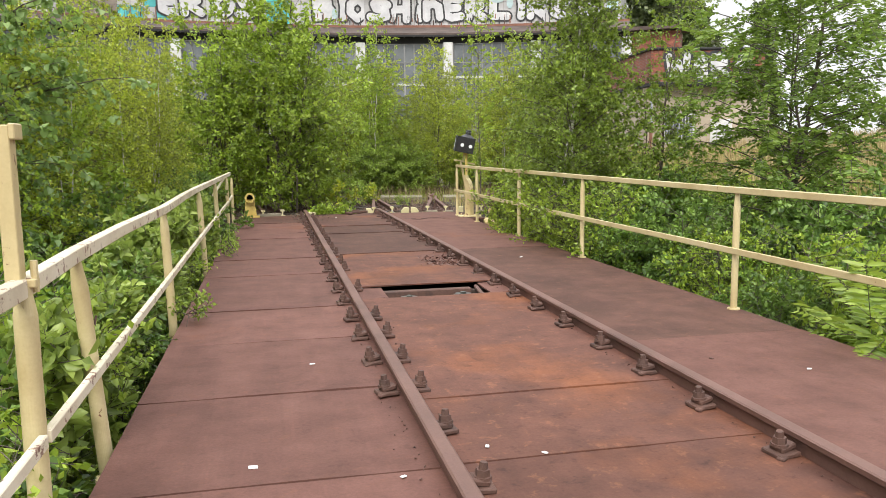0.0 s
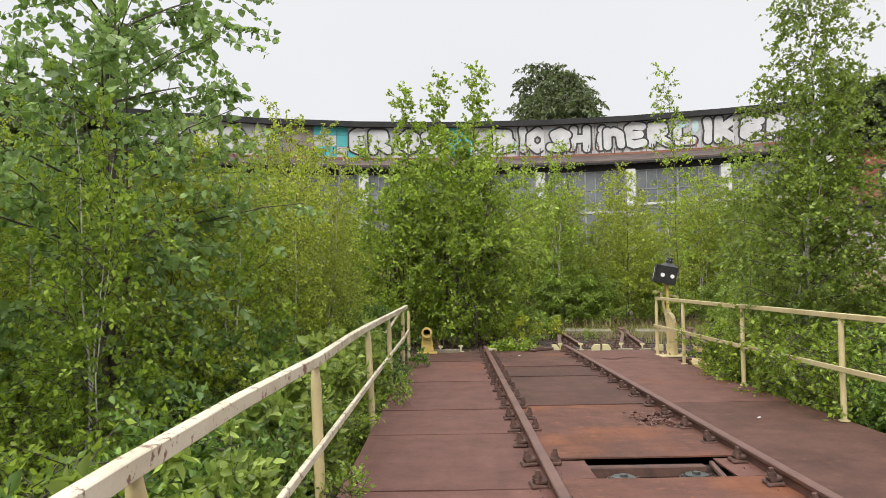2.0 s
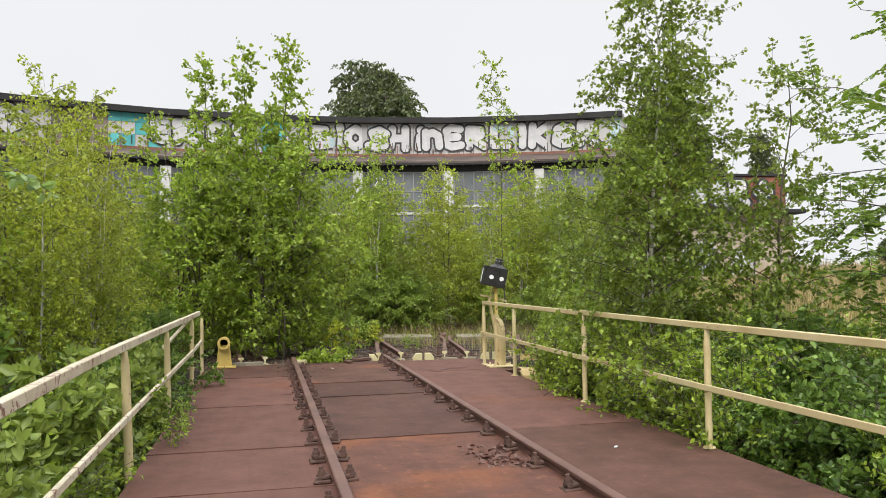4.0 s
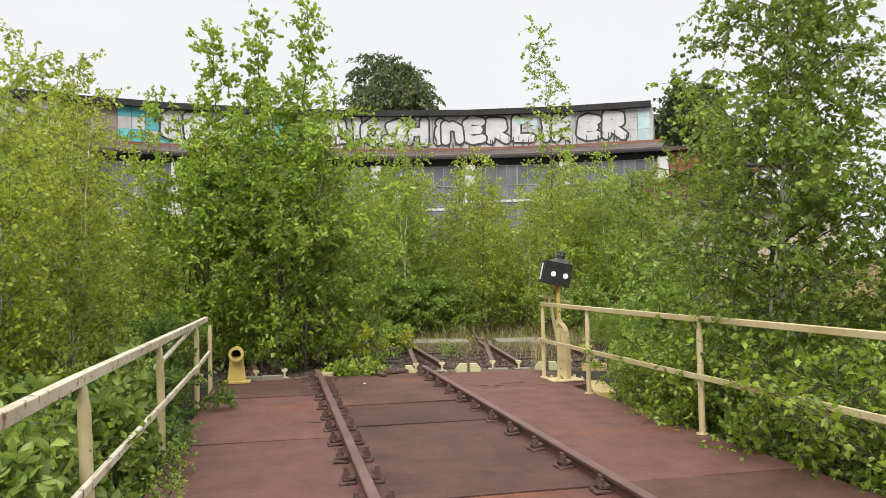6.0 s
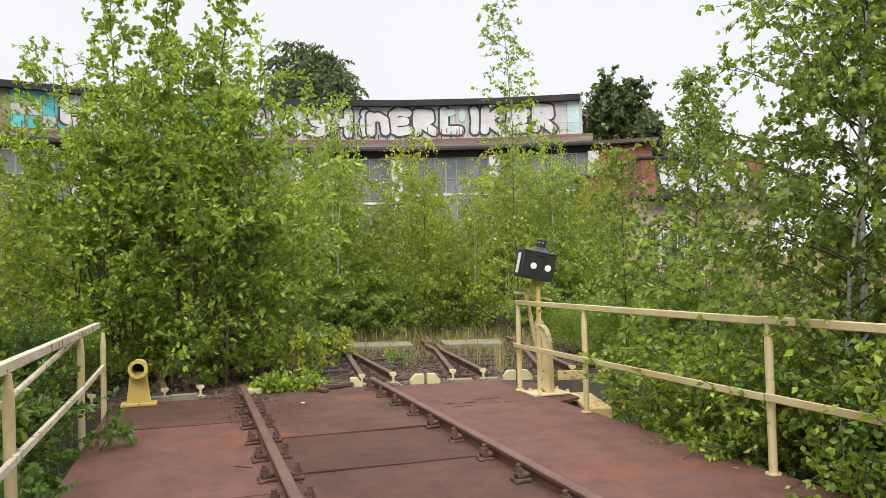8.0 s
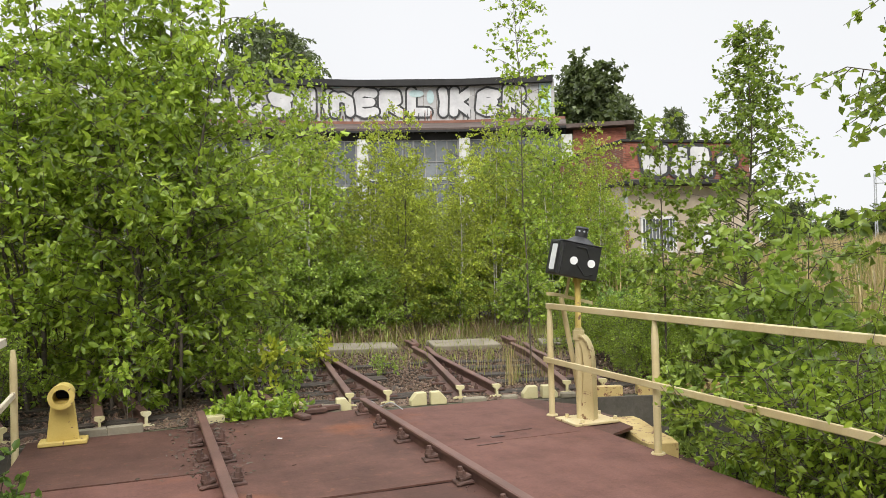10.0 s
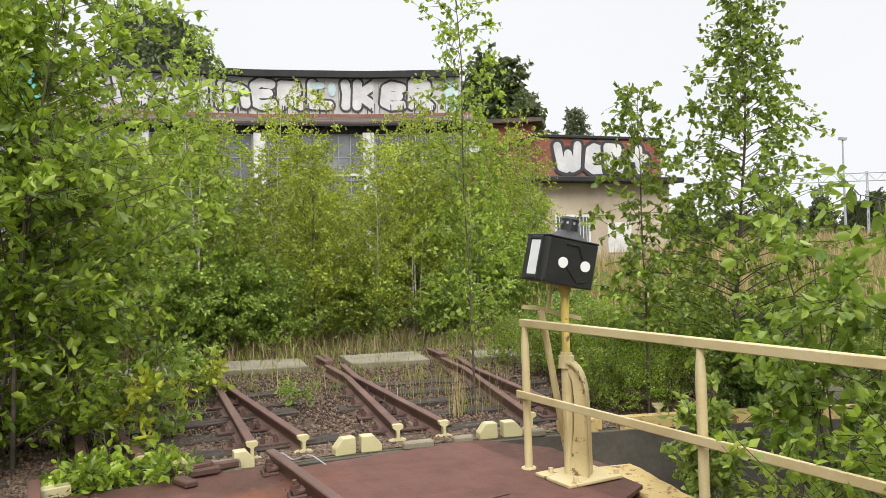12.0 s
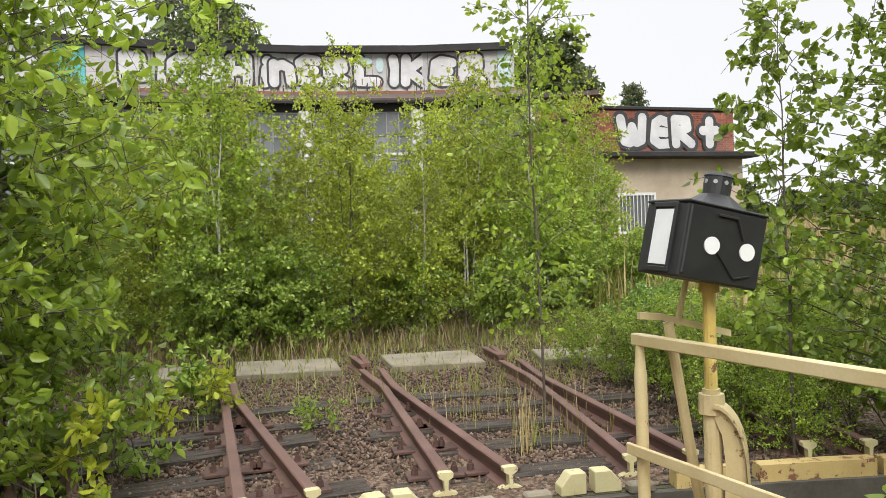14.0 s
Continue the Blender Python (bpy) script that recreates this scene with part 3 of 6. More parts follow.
def rail_bm(points, drop=0.0):
    bm = bmesh.new()
    sweep(bm, [(u, w - 0.006) for u, w in RAIL], [(x, y, z - drop) for x, y, z in points])
    return bm


def fastening_mesh():
    bm = bmesh.new()
    box(bm, (-0.008, 0, 0.01), (0.10, 0.10, 0.018), None, 0.004)
    box(bm, (-0.02, 0, 0.028), (0.075, 0.066, 0.024), pose(0, 0, 0, 0, 8, 4), 0.006)
    rod(bm, (0, 0, 0.036), (0, 0, 0.046), 0.034, 0.033, 10)
    rod(bm, (0, 0, 0.046), (0, 0, 0.068), 0.028, 0.025, 6)
    rod(bm, (0.001, 0, 0.066), (0.003, 0.001, 0.09), 0.017, 0.014, 8)
    box(bm, (0.035, 0.03, 0.008), (0.05, 0.03, 0.014), pose(0, 0, 0, 0, 0, 20), 0.004)
    bmesh.ops.scale(bm, vec=(1.1, 1.15, 1.2), verts=bm.verts)
    me = bpy.data.meshes.new("fastening")
    bm.to_mesh(me)
    bm.free()
    me.materials.append(M_BOLT)
    return me


FAST = fastening_mesh()
rnd = random.Random(4)
for x in (-0.7525, 0.7525):
    r = part("bridge_rail", rail_bm([(x, START_Y, RAIL_TOP), (x, 2.0, RAIL_TOP), (x, 9.0, RAIL_TOP), (x, END_Y + (0.15 if x < 0 else 0.05), RAIL_TOP)]), M_RAIL)
    tagged(r, "rust-brown steel rail bolted to the turntable deck", "rail", "rails on the bridge")
    k = 0
    yy = 0.83 - 0.63 * 12
    while yy < END_Y - 0.2:
        for s in (-1, 1):
            if rnd.random() < 0.06 or (x > 0 and s > 0):
                continue
            share("rail_fastening", FAST, pose(x + s * 0.098, yy + rnd.uniform(-0.02, 0.02), 0.002, rnd.uniform(-4, 4), rnd.uniform(-5, 5), (0 if s > 0 else 180) + rnd.uniform(-9, 9)), r)
        yy += 0.63


# ---- railings ----
def post(parent, x, y, top, r=0.03, flat=True, lean=(0, 0)):
    bm = bmesh.new()
    tx, ty = x + lean[0], y + lean[1]
    rod(bm, (x, y, 0.0 if x > 0 else -0.2), (x + lean[0] * 0.86, y + lean[1] * 0.86, top * 0.86), r, r, 28)
    rod(bm, (x + lean[0] * 0.86, y + lean[1] * 0.86, top * 0.86), (tx, ty, top), r, r * 0.62, 28)
    p = part("post", bm, M_CREAM, parent, smooth=False)
    bm = bmesh.new()
    rod(bm, (x, y, 0.003 if x > 0 else -0.17), (x, y, 0.014 if x > 0 else -0.15), r * 1.9, r * 1.8, 12)
    part("base_flange", bm, M_CREAM, p)
    return p


def bar(parent, name, pts, w, h, mat):
    bm = bmesh.new()
    sweep(bm, [(-w / 2, -h / 2), (w / 2, -h / 2), (w / 2, h / 2), (-w / 2, h / 2)], pts)
    bmesh.ops.bevel(bm, geom=list(bm.edges), offset=0.004, segments=1, affect='EDGES')
    return part(name, bm, mat, parent)


right_rail = thing("railing", "cream painted steel railing along the open side of the bridge", "railing", group="bridge railings")
for y, top in ((-5.2, 0.94), (-2.1, 0.94), (1.05, 0.94), (4.2, 0.94), (7.36, 0.94), (9.8, 0.95), (12.25, 0.95), (13.8, 0.955)):
    post(right_rail, 2.18, y, top, 0.027)
bar(right_rail, "top_rail", [(2.18, -5.2, 0.955), (2.19, 1.0, 0.958), (2.17, 4.2, 0.955), (2.18, 7.36, 0.96), (2.185, 9.86, 0.97)], 0.045, 0.05, M_CREAM)
bar(right_rail, "top_rail", [(2.18, 9.84, 0.965), (2.17, 11.4, 0.97), (2.18, 12.25, 0.972), (2.185, 13.84, 0.978)], 0.045, 0.05, M_CREAM)
bar(right_rail, "middle_rail", [(2.145, -5.2, 0.47), (2.15, 4.2, 0.475), (2.14, 7.36, 0.48), (2.14, 9.8, 0.49)], 0.018, 0.05, M_CREAM)
bar(right_rail, "middle_rail", [(2.14, 9.82, 0.485), (2.14, 12.25, 0.495), (2.145, 13.86, 0.50)], 0.018, 0.05, M_CREAM)

left_rail = thing("railing", "bent cream railing with flaking paint beside the bushes", "railing", group="bridge railings")
LX = -2.17
for y, top, r, lean in ((-5.0, 0.86, 0.038, (0, 0)), (-2.0, 0.86, 0.038, (0, 0)), (2.3, 0.86, 0.034, (-0.05, -0.12)), (4.8, 0.86, 0.032, (-0.03, 0.0)), (7.85, 0.86, 0.032, (-0.04, 0)), (10.2, 0.86, 0.030, (-0.02, 0)), (12.8, 0.86, 0.029, (0, 0)), (14.5, 0.80, 0.028, (0, 0))):
    post(left_rail, LX, y, top, r, True, lean)
bar(left_rail, "top_rail", [(LX, 1.3, 0.89), (LX - 0.04, 2.1, 0.885), (LX - 0.05, 3.2, 0.885), (LX - 0.02, 4.8, 0.885), (LX - 0.05, 6.5, 0.89), (LX - 0.06, 7.85, 0.89), (LX - 0.04, 10.2, 0.89), (LX - 0.02, 12.8, 0.89), (LX - 0.02, 14.2, 0.89)], 0.05, 0.06, M_PALE)
bar(left_rail, "top_rail", [(LX, -5.0, 0.89), (LX, 1.26, 0.89)], 0.05, 0.06, M_PALE)
bar(left_rail, "middle_rail", [(LX + 0.035, 1.3, 0.40), (LX + 0.03, 4.8, 0.41), (LX + 0.02, 7.85, 0.42), (LX + 0.02, 10.2, 0.43), (LX + 0.02, 12.8, 0.44), (LX + 0.0, 14.5, 0.45)], 0.03, 0.045, M_PALE)
bar(left_rail, "middle_rail", [(LX + 0.035, -5.0, 0.40), (LX + 0.035, 1.26, 0.40)], 0.03, 0.045, M_PALE)
bm = bmesh.new()
rod(bm, (LX - 0.05, 10.2, 0.70), (LX - 0.04, 12.75, 0.85), 0.018, 0.018, 8)
part("loose_stay", bm, M_PALE, left_rail)

crack = [(0.028, -0.155, 0.66), (0.034, -0.15, 0.61), (0.022, -0.155, 0.575), (0.036, -0.135, 0.56), (0.040, -0.11, 0.60)]
bm = bmesh.new()
for a, b in zip(crack, crack[1:]):
    rod(bm, (LX - 0.04 + a[0], 2.37 + a[1], a[2]), (LX - 0.04 + b[0], 2.37 + b[1], b[2]), 0.005, 0.005, 6)
part("rust_split", bm, M_BOLT, left_rail, "dark rusted split in a post")

gate_post = thing("gate_post", "tall cream gate post with a rusty flat channel and hinge", "post")
bm = bmesh.new()
rod(bm, (LX, 1.30, 0.0), (LX, 1.30, 0.80), 0.036, 0.036, 28)
rod(bm, (LX, 1.30, 0.80), (LX, 1.30, 0.90), 0.036, 0.02, 28)
part("tube", bm, M_CREAM, gate_post, smooth=False)
bm = bmesh.new()
box(bm, (LX, 1.29, 1.14), (0.012, 0.06, 0.5), None, 0.003)
box(bm, (LX - 0.02, 1.265, 1.14), (0.04, 0.01, 0.5), None, 0.003)
part("channel", bm, M_LEVER, gate_post, "rust-streaked yellow channel")
bm = bmesh.new()
box(bm, (LX + 0.012, 1.30, 1.37), (0.02, 0.08, 0.05), None, 0.004)
part("catch", bm, M_CREAM, gate_post)
bm = bmesh.new()
box(bm, (LX, 1.315, 0.90), (0.08, 0.05, 0.03), None, 0.004)
rod(bm, (LX + 0.03, 1.32, 0.87), (LX + 0.03, 1.32, 0.97), 0.012, 0.012, 8)
part("hinge", bm, M_CREAM, gate_post)

# ---- signal lamp and locking lever at the bridge end ----
lever = thing("locking_lever", "cream painted cast locking lever stand on the bridge edge", "lever stand")
bm = bmesh.new()
box(bm, (2.33, 13.46, 0.012), (0.42, 0.36, 0.022), pose(0, 0, 0), 0.004)
base_plate = part("base_plate", bm, M_LEVER, lever, "chipped base plate with bolts")
for dx, dy in ((-0.16, -0.13), (0.16, -0.13), (0.16, 0.13), (-0.16, 0.13)):
    bm = bmesh.new()
    rod(bm, (2.37 + dx, 13.46 + dy, 0.02), (2.37 + dx, 13.46 + dy, 0.05), 0.018, 0.016, 6)
    part("bolt", bm, M_CREAM, base_plate)
bm = bmesh.new()
outline = [(-0.06, 0.02), (0.17, 0.02), (0.165, 0.30), (0.16, 0.44)]
for k in range(9):
    a = radians(k * 11.25)
    outline.append((-0.06 + 0.215 * math.cos(a), 0.50 + 0.24 * math.sin(a)))
outline += [(-0.06, 0.70), (-0.0, 0.62), (0.02, 0.5), (0.0, 0.3)]
outline = [(-0.06 + 0.55 * (u + 0.06), w) for u, w in outline]
m = pose(2.331, 13.442, 0, 0, 0, -50)
for side in (-0.028, 0.028):
    vs = [bm.verts.new(m @ Vector((u, side, w))) for u, w in outline]
    bm.faces.new(vs if side < 0 else vs[::-1])
bm.verts.ensure_lookup_table()
n = len(outline)
for k in range(n):
    bm.faces.new((bm.verts[k], bm.verts[(k + 1) % n], bm.verts[n + (k + 1) % n], bm.verts[n + k]))
bmesh.ops.recalc_face_normals(bm, faces=bm.faces)
part("bracket", bm, M_LEVER, lever)
bm = bmesh.new()
sweep(bm, [(-0.055, -0.008), (0.055, -0.008), (0.055, 0.008), (-0.055, 0.008)], [tuple(m @ Vector((u + 0.006, 0, w))) for u, w in outline[1:13]])
part("bracket_flange", bm, M_LEVER, lever)
bm = bmesh.new()
rod(bm, (2.295, 13.50, 0.02), (2.295, 13.50, 0.80), 0.035, 0.035, 14)
rod(bm, (2.295, 13.50, 0.70), (2.295, 13.50, 0.78), 0.052, 0.05, 14)
part("tube", bm, M_CREAM, lever, smooth=False)
bm = bmesh.new()
rod(bm, (2.43, 13.68, 0.0), (2.23, 13.67, 1.06), 0.024, 0.022, 12)
rod(bm, (2.27, 13.66, 1.05), (2.29, 13.62, 1.24), 0.014, 0.012, 8)
part("lever_rod", bm, M_CREAM, lever)
bm = bmesh.new()
sweep(bm, [(-0.012, -0.014), (0.012, -0.014), (0.012, 0.014), (-0.012, 0.014)], [(2.10, 13.70, 1.095), (2.2, 13.68, 1.085), (2.5, 13.60, 1.0)])
part("handle", bm, M_CREAM, lever)

lamp = thing("signal_lamp", "black turntable signal lamp leaning on a cream pole", "signal lamp")
bm = bmesh.new()
rod(bm, (2.295, 13.50, 0.80), (2.298, 13.50, 1.22), 0.026, 0.026, 12)
rod(bm, (2.298, 13.50, 1.19), (2.30, 13.50, 1.25), 0.042, 0.038, 12)
part("pole", bm, M_YELLOW, lamp, "yellowed pole", smooth=False)
LM = pose(2.265, 13.50, 1.385, 2, 12, -8)
bm = bmesh.new()
box(bm, (0, 0, -0.006), (0.36, 0.30, 0.288), LM, 0.008)
housing = part("housing", bm, M_BLACK, lamp)
bm = bmesh.new()
box(bm, (0, 0, 0.144), (0.364, 0.304, 0.012), LM, 0.004)
part("lid", bm, M_BLACK, lamp)
bm = bmesh.new()
rod(bm, LM @ Vector((0.03, 0, 0.148)), LM @ Vector((0.03, 0, 0.205)), 0.14, 0.06, 18)
rod(bm, LM @ Vector((0.03, 0, 0.20)), LM @ Vector((0.03, 0, 0.285)), 0.055, 0.055, 18)
rod(bm, LM @ Vector((0.03, 0, 0.28)), LM @ Vector((0.03, 0, 0.295)), 0.06, 0.05, 18)
vent = part("chimney", bm, M_BLACK, lamp)
for k in range(8):
    a = radians(45 * k)
    bm = bmesh.new()
    c = Vector((0.03 + 0.052 * math.cos(a), 0.052 * math.sin(a), 0.255))
    rod(bm, LM @ c, LM @ (c + Vector((0.005 * math.cos(a), 0.005 * math.sin(a), 0))), 0.009, 0.009, 8)
    part("vent_hole", bm, M_ZINC, vent)
bm = bmesh.new()
box(bm, (-0.183, 0.0, 0.0), (0.006, 0.13, 0.22), LM)
part("window", bm, M_WHITE, housing, "white rectangular lamp window")
bm = bmesh.new()
for dy, dz, sy, sz in ((0, 0.128, 0.17, 0.02), (0, -0.128, 0.17, 0.02), (0.078, 0, 0.02, 0.27), (-0.078, 0, 0.02, 0.27)):
    box(bm, (-0.184, dy, dz), (0.012, sy, sz), LM, 0.002)
part("window_frame", bm, M_BLACK, housing)
for dx in (-0.055, 0.105):
    bm = bmesh.new()
    rod(bm, LM @ Vector((dx, -0.148, -0.01)), LM @ Vector((dx, -0.155, -0.01)), 0.034, 0.034, 24)
    part("lens", bm, M_WHITE, housing, "round white lens")
bm = bmesh.new()
rod(bm, LM @ Vector((-0.03, -0.156, -0.03)), LM @ Vector((0.06, -0.156, -0.12)), 0.004, 0.004, 6)
rod(bm, LM @ Vector((0.06, -0.156, -0.12)), LM @ Vector((0.13, -0.156, -0.10)), 0.004, 0.004, 6)
rod(bm, LM @ Vector((-0.05, -0.156, 0.11)), LM @ Vector((0.04, -0.156, 0.11)), 0.006, 0.006, 6)
rod(bm, LM @ Vector((0.04, -0.156, 0.11)), LM @ Vector((0.08, -0.156, 0.03)), 0.006, 0.006, 6)
part("shutter_bar", bm, M_BLACK, housing)
bm = bmesh.new()
rod(bm, LM @ Vector((-0.165, -0.15, -0.13)), LM @ Vector((-0.165, -0.15, 0.13)), 0.010, 0.010, 8)
part("hinge", bm, M_BLACK, housing)

# ---- yellow cast guide at the other corner ----
guide = thing("cast_guide", "yellow cast iron guide with a round open mouth on the deck", "bollard")
GX, GY = -1.84, 14.66
bm = bmesh.new()
box(bm, (GX, GY, 0.02), (0.36, 0.2, 0.035), None, 0.006)
part("foot", bm, M_YELLOW, guide)
bm = bmesh.new()
sides = [(-0.125, 0.03), (0.125, 0.03), (0.085, 0.36), (-0.085, 0.36)]
lo = [bm.verts.new((GX + u, GY - 0.05, w)) for u, w in sides]
hi = [bm.verts.new((GX + u * 0.9, GY + 0.07, w)) for u, w in sides]
for k in range(4):
    bm.faces.new((lo[k], lo[(k + 1) % 4], hi[(k + 1) % 4], hi[k]))
bm.faces.new(lo)
bm.faces.new(hi[::-1])
bmesh.ops.recalc_face_normals(bm, faces=bm.faces)
bmesh.ops.bevel(bm, geom=list(bm.edges), offset=0.01, segments=1, affect='EDGES')
part("body", bm, M_YELLOW, guide)
bm = bmesh.new()
for r0, r1, y0, y1 in ((0.098, 0.098, -0.16, -0.09), (0.085, 0.085, -0.09, 0.12)):
    rod(bm, (GX, GY + y0, 0.40), (GX, GY + y1, 0.40), r0, r1, 24, False)
rod(bm, (GX, GY - 0.16, 0.40), (GX, GY + 0.1, 0.40), 0.062, 0.062, 24, False)
bm.faces.ensure_lookup_table()
rim_in = []
for k in range(24):
    a = 2 * math.pi * k / 24
    rim_in.append((math.cos(a), math.sin(a)))
lo = [bm.verts.new((GX + 0.098 * c, GY - 0.16, 0.40 + 0.098 * s)) for c, s in rim_in]
hi = [bm.verts.new((GX + 0.062 * c, GY - 0.16, 0.40 + 0.062 * s)) for c, s in rim_in]
for k in range(24):
    bm.faces.new((lo[k], lo[(k + 1) % 24], hi[(k + 1) % 24], hi[k]))
part("mouth", bm, M_YELLOW, guide, "thick round collar")
# near-black plug that paints the shade deep inside the open mouth
bm = bmesh.new()
rod(bm, (GX, GY + 0.08, 0.40), (GX, GY + 0.10, 0.40), 0.061, 0.061, 24)
part("bore", bm, M_DARKIN, guide)

# ---- tracks that fan out from the pit ----
STEP = 5.69
HALF_GAUGE = 0.772
tracks = []
for k in range(-3, 5):
    a = radians(1.58 + STEP * k)
    tracks.append((k, Vector((math.sin(a), math.cos(a), 0)), Vector((math.cos(a), -math.sin(a), 0))))


def clip_head(parent, p, d):
    """The pale painted end face and head of a stock rail."""
    bm = bmesh.new()
    sweep(bm, [(u * 1.22, w * 1.05 - 0.003) for u, w in RAIL], [tuple(p - d * 0.02), tuple(p + d * 0.035)])
    part("painted_end", bm, M_HEAD, parent, "pale yellow painted rail end")


def screw_mesh():
    bm = bmesh.new()
    box(bm, (0, 0, 0.0), (0.15, 0.16, 0.02), None, 0.003)
    rod(bm, (0.02, 0, 0.01), (0.02, 0, 0.05), 0.024, 0.02, 6)
    rod(bm, (0.02, 0, 0.05), (0.02, 0, 0.075), 0.012, 0.011, 6)
    me = bpy.data.meshes.new("screw")
    bm.to_mesh(me)
    bm.free()
    me.materials.append(M_BOLT)
    return me


SCREW = screw_mesh()
for k, d, s in tracks:
    for side in (-1, 1):
        r0 = math.sqrt((RIM + 0.27) ** 2 - HALF_GAUGE ** 2)
        p0 = PIT + d * r0 + s * side * HALF_GAUGE + Vector((0, 0, RAIL_TOP - 0.004 * (k % 2) - 0.002 * (side > 0)))
        # straight to the throat of the crossing, then bent outwards as a wing rail
        length = 14.45 - r0
        turn = radians(1.58 + STEP * (k + side))
        wing = Vector((math.sin(turn), math.cos(turn), 0))
        knee = p0 + d * length
        pts = [p0, p0 + d * length * 0.5, knee - d * 0.05, knee + d * 0.04 + wing * 0.03, knee + d * 0.04 + wing * 1.05]
        r = part("stock_rail", rail_bm([tuple(p) for p in pts]), M_RAIL)
        tip = p0 + d * (length + 1.5)
        part("nose_rail", rail_bm([tuple(tip), tuple(tip + d * 0.75)], 0.004), M_RAIL, r)
        tagged(r, "rust-brown rail leading off the turntable over old sleepers", "rail", "rails fanning out from the pit")
        clip_head(r, p0, d)
        if 0 <= k <= 2:
            q = 0.35
            while q < length - 0.2:
                for e in (-1, 1):
                    c = p0 + d * q + s * e * 0.105
                    share("rail_fastening", SCREW, pose(c.x, c.y, -0.012, 0, 0, math.degrees(math.atan2(s.y * e, s.x * e))), r)
                q += 0.62

rnd = random.Random(21)
for row in range(5):
    r = RIM + 0.55 + 0.62 * row
    for j, (deg, width) in enumerate(((-9.5, 2.5), (2.5, 2.3), (13.5, 2.4))):
        a = radians(deg + rnd.uniform(-1, 1))
        c = PIT + Vector((math.sin(a), math.cos(a), 0)) * r
        bm = bmesh.new()
        box(bm, (0, 0, 0), (width * 0.96, 0.24, 0.16))
        bmesh.ops.subdivide_edges(bm, edges=list(bm.edges), cuts=4, use_grid_fill=True)
        for v in bm.verts:
            v.co += Vector((0, noise.noise(Vector((v.co.x * 3, row, j))) * 0.025, noise.noise(Vector((v.co.x * 5, v.co.y * 14, row + 7 * j))) * 0.022))
        sl = part("sleeper", bm, M_SLEEP)
        sl.matrix_basis = pose(c.x, c.y, -0.098 + rnd.uniform(-0.01, 0.012), 0, rnd.uniform(-0.6, 0.6), -math.degrees(a) + rnd.uniform(-2, 2))
        tagged(sl, "split and weathered dark wooden railway sleeper", "sleeper", "sleepers by the pit")

# ---- painted end blocks on the pit rim ----
rnd = random.Random(8)
for k, (deg, w, mat, lab) in enumerate(((-8.4, 0.3, M_CONC, "grey"), (-3.3, 0.26, M_HEAD, "grey"), (-7.0, 0.34, M_CONC, "grey"), (0.8, 0.16, M_HEAD, "pale"), (2.2, 0.26, M_CONC, "grey"), (2.95, 0.17, M_HEAD, "pale"),
                                        (6.7, 0.19, M_HEAD, "pale"), (7.75, 0.19, M_HEAD, "pale"), (12.55, 0.18, M_HEAD, "pale"), (13.6, 0.19, M_HEAD, "pale"))):
    a = radians(deg)
    r = RIM + 0.0 + (0.06 if w < 0.2 else 0.0)
    bm = bmesh.new()
    w *= 0.85
    h = 0.125 if w < 0.17 else 0.08
    cut = (0.42, 1.0) if k % 2 else (1.0, 0.42)
    if w >= 0.17:
        cut = (1.0, 1.0)
    side = [(-w / 2, 0.0), (w / 2, 0.0), (w / 2, h * cut[0]), (w * 0.12, h), (-w * 0.12, h), (-w / 2, h * cut[1])]
    front = [bm.verts.new((u, -0.05, q)) for u, q in side]
    back = [bm.verts.new((u, 0.05, q)) for u, q in side]
    for q in range(6):
        bm.faces.new((front[q], front[(q + 1) % 6], back[(q + 1) % 6], back[q]))
    bm.faces.new(front[::-1])
    bm.faces.new(back)
    bmesh.ops.recalc_face_normals(bm, faces=bm.faces)
    bmesh.ops.bevel(bm, geom=list(bm.edges), offset=0.005, segments=1, affect='EDGES')
    b = part("end_block", bm, mat)
    b.matrix_basis = pose(PIT.x + r * math.sin(a), PIT.y + r * math.cos(a), -0.03, 0, 0, -deg + rnd.uniform(-5, 5))
    tagged(b, "pale yellow painted wedge block on the pit rim" if lab == "pale" else "whitewashed concrete block along the pit rim", "block", "blocks on the pit rim")

for deg, w in ((9.55, 0.24), (11.4, 0.16), (14.5, 0.16)):
    a = radians(deg)
    bm = bmesh.new()
    box(bm, (0, 0, 0), (w, 0.08, 0.06), None, 0.012)
    b = part("kerb_stone", bm, M_CONC)
    b.matrix_basis = pose(PIT.x + (RIM - 0.02) * math.sin(a), PIT.y + (RIM - 0.02) * math.cos(a), -0.003, 0, 0, -deg)
    tagged(b, "short pale concrete kerb stone on the pit rim", "kerb stone", "blocks on the pit rim")

kerb = [(15.6, 17.4), (18.2, 21.8), (22.0, 26.5), (26.7, 31.0), (31.2, 36.0)]
for a0, a1 in kerb:
    bm = bmesh.new()
    pts = []
    for q in range(5):
        a = radians(a0 + (a1 - a0) * q / 4)
        pts.append((PIT.x + (RIM + 0.02) * math.sin(a), PIT.y + (RIM + 0.02) * math.cos(a), 0.005))
    sweep(bm, [(-0.05, -0.07), (0.05, -0.07), (0.05, 0.06), (-0.05, 0.06)], pts)
    tagged(part("rim_plate", bm, M_RIM), "rust-stained yellow steel kerb plate on the pit rim", "kerb plate", "rim plates")

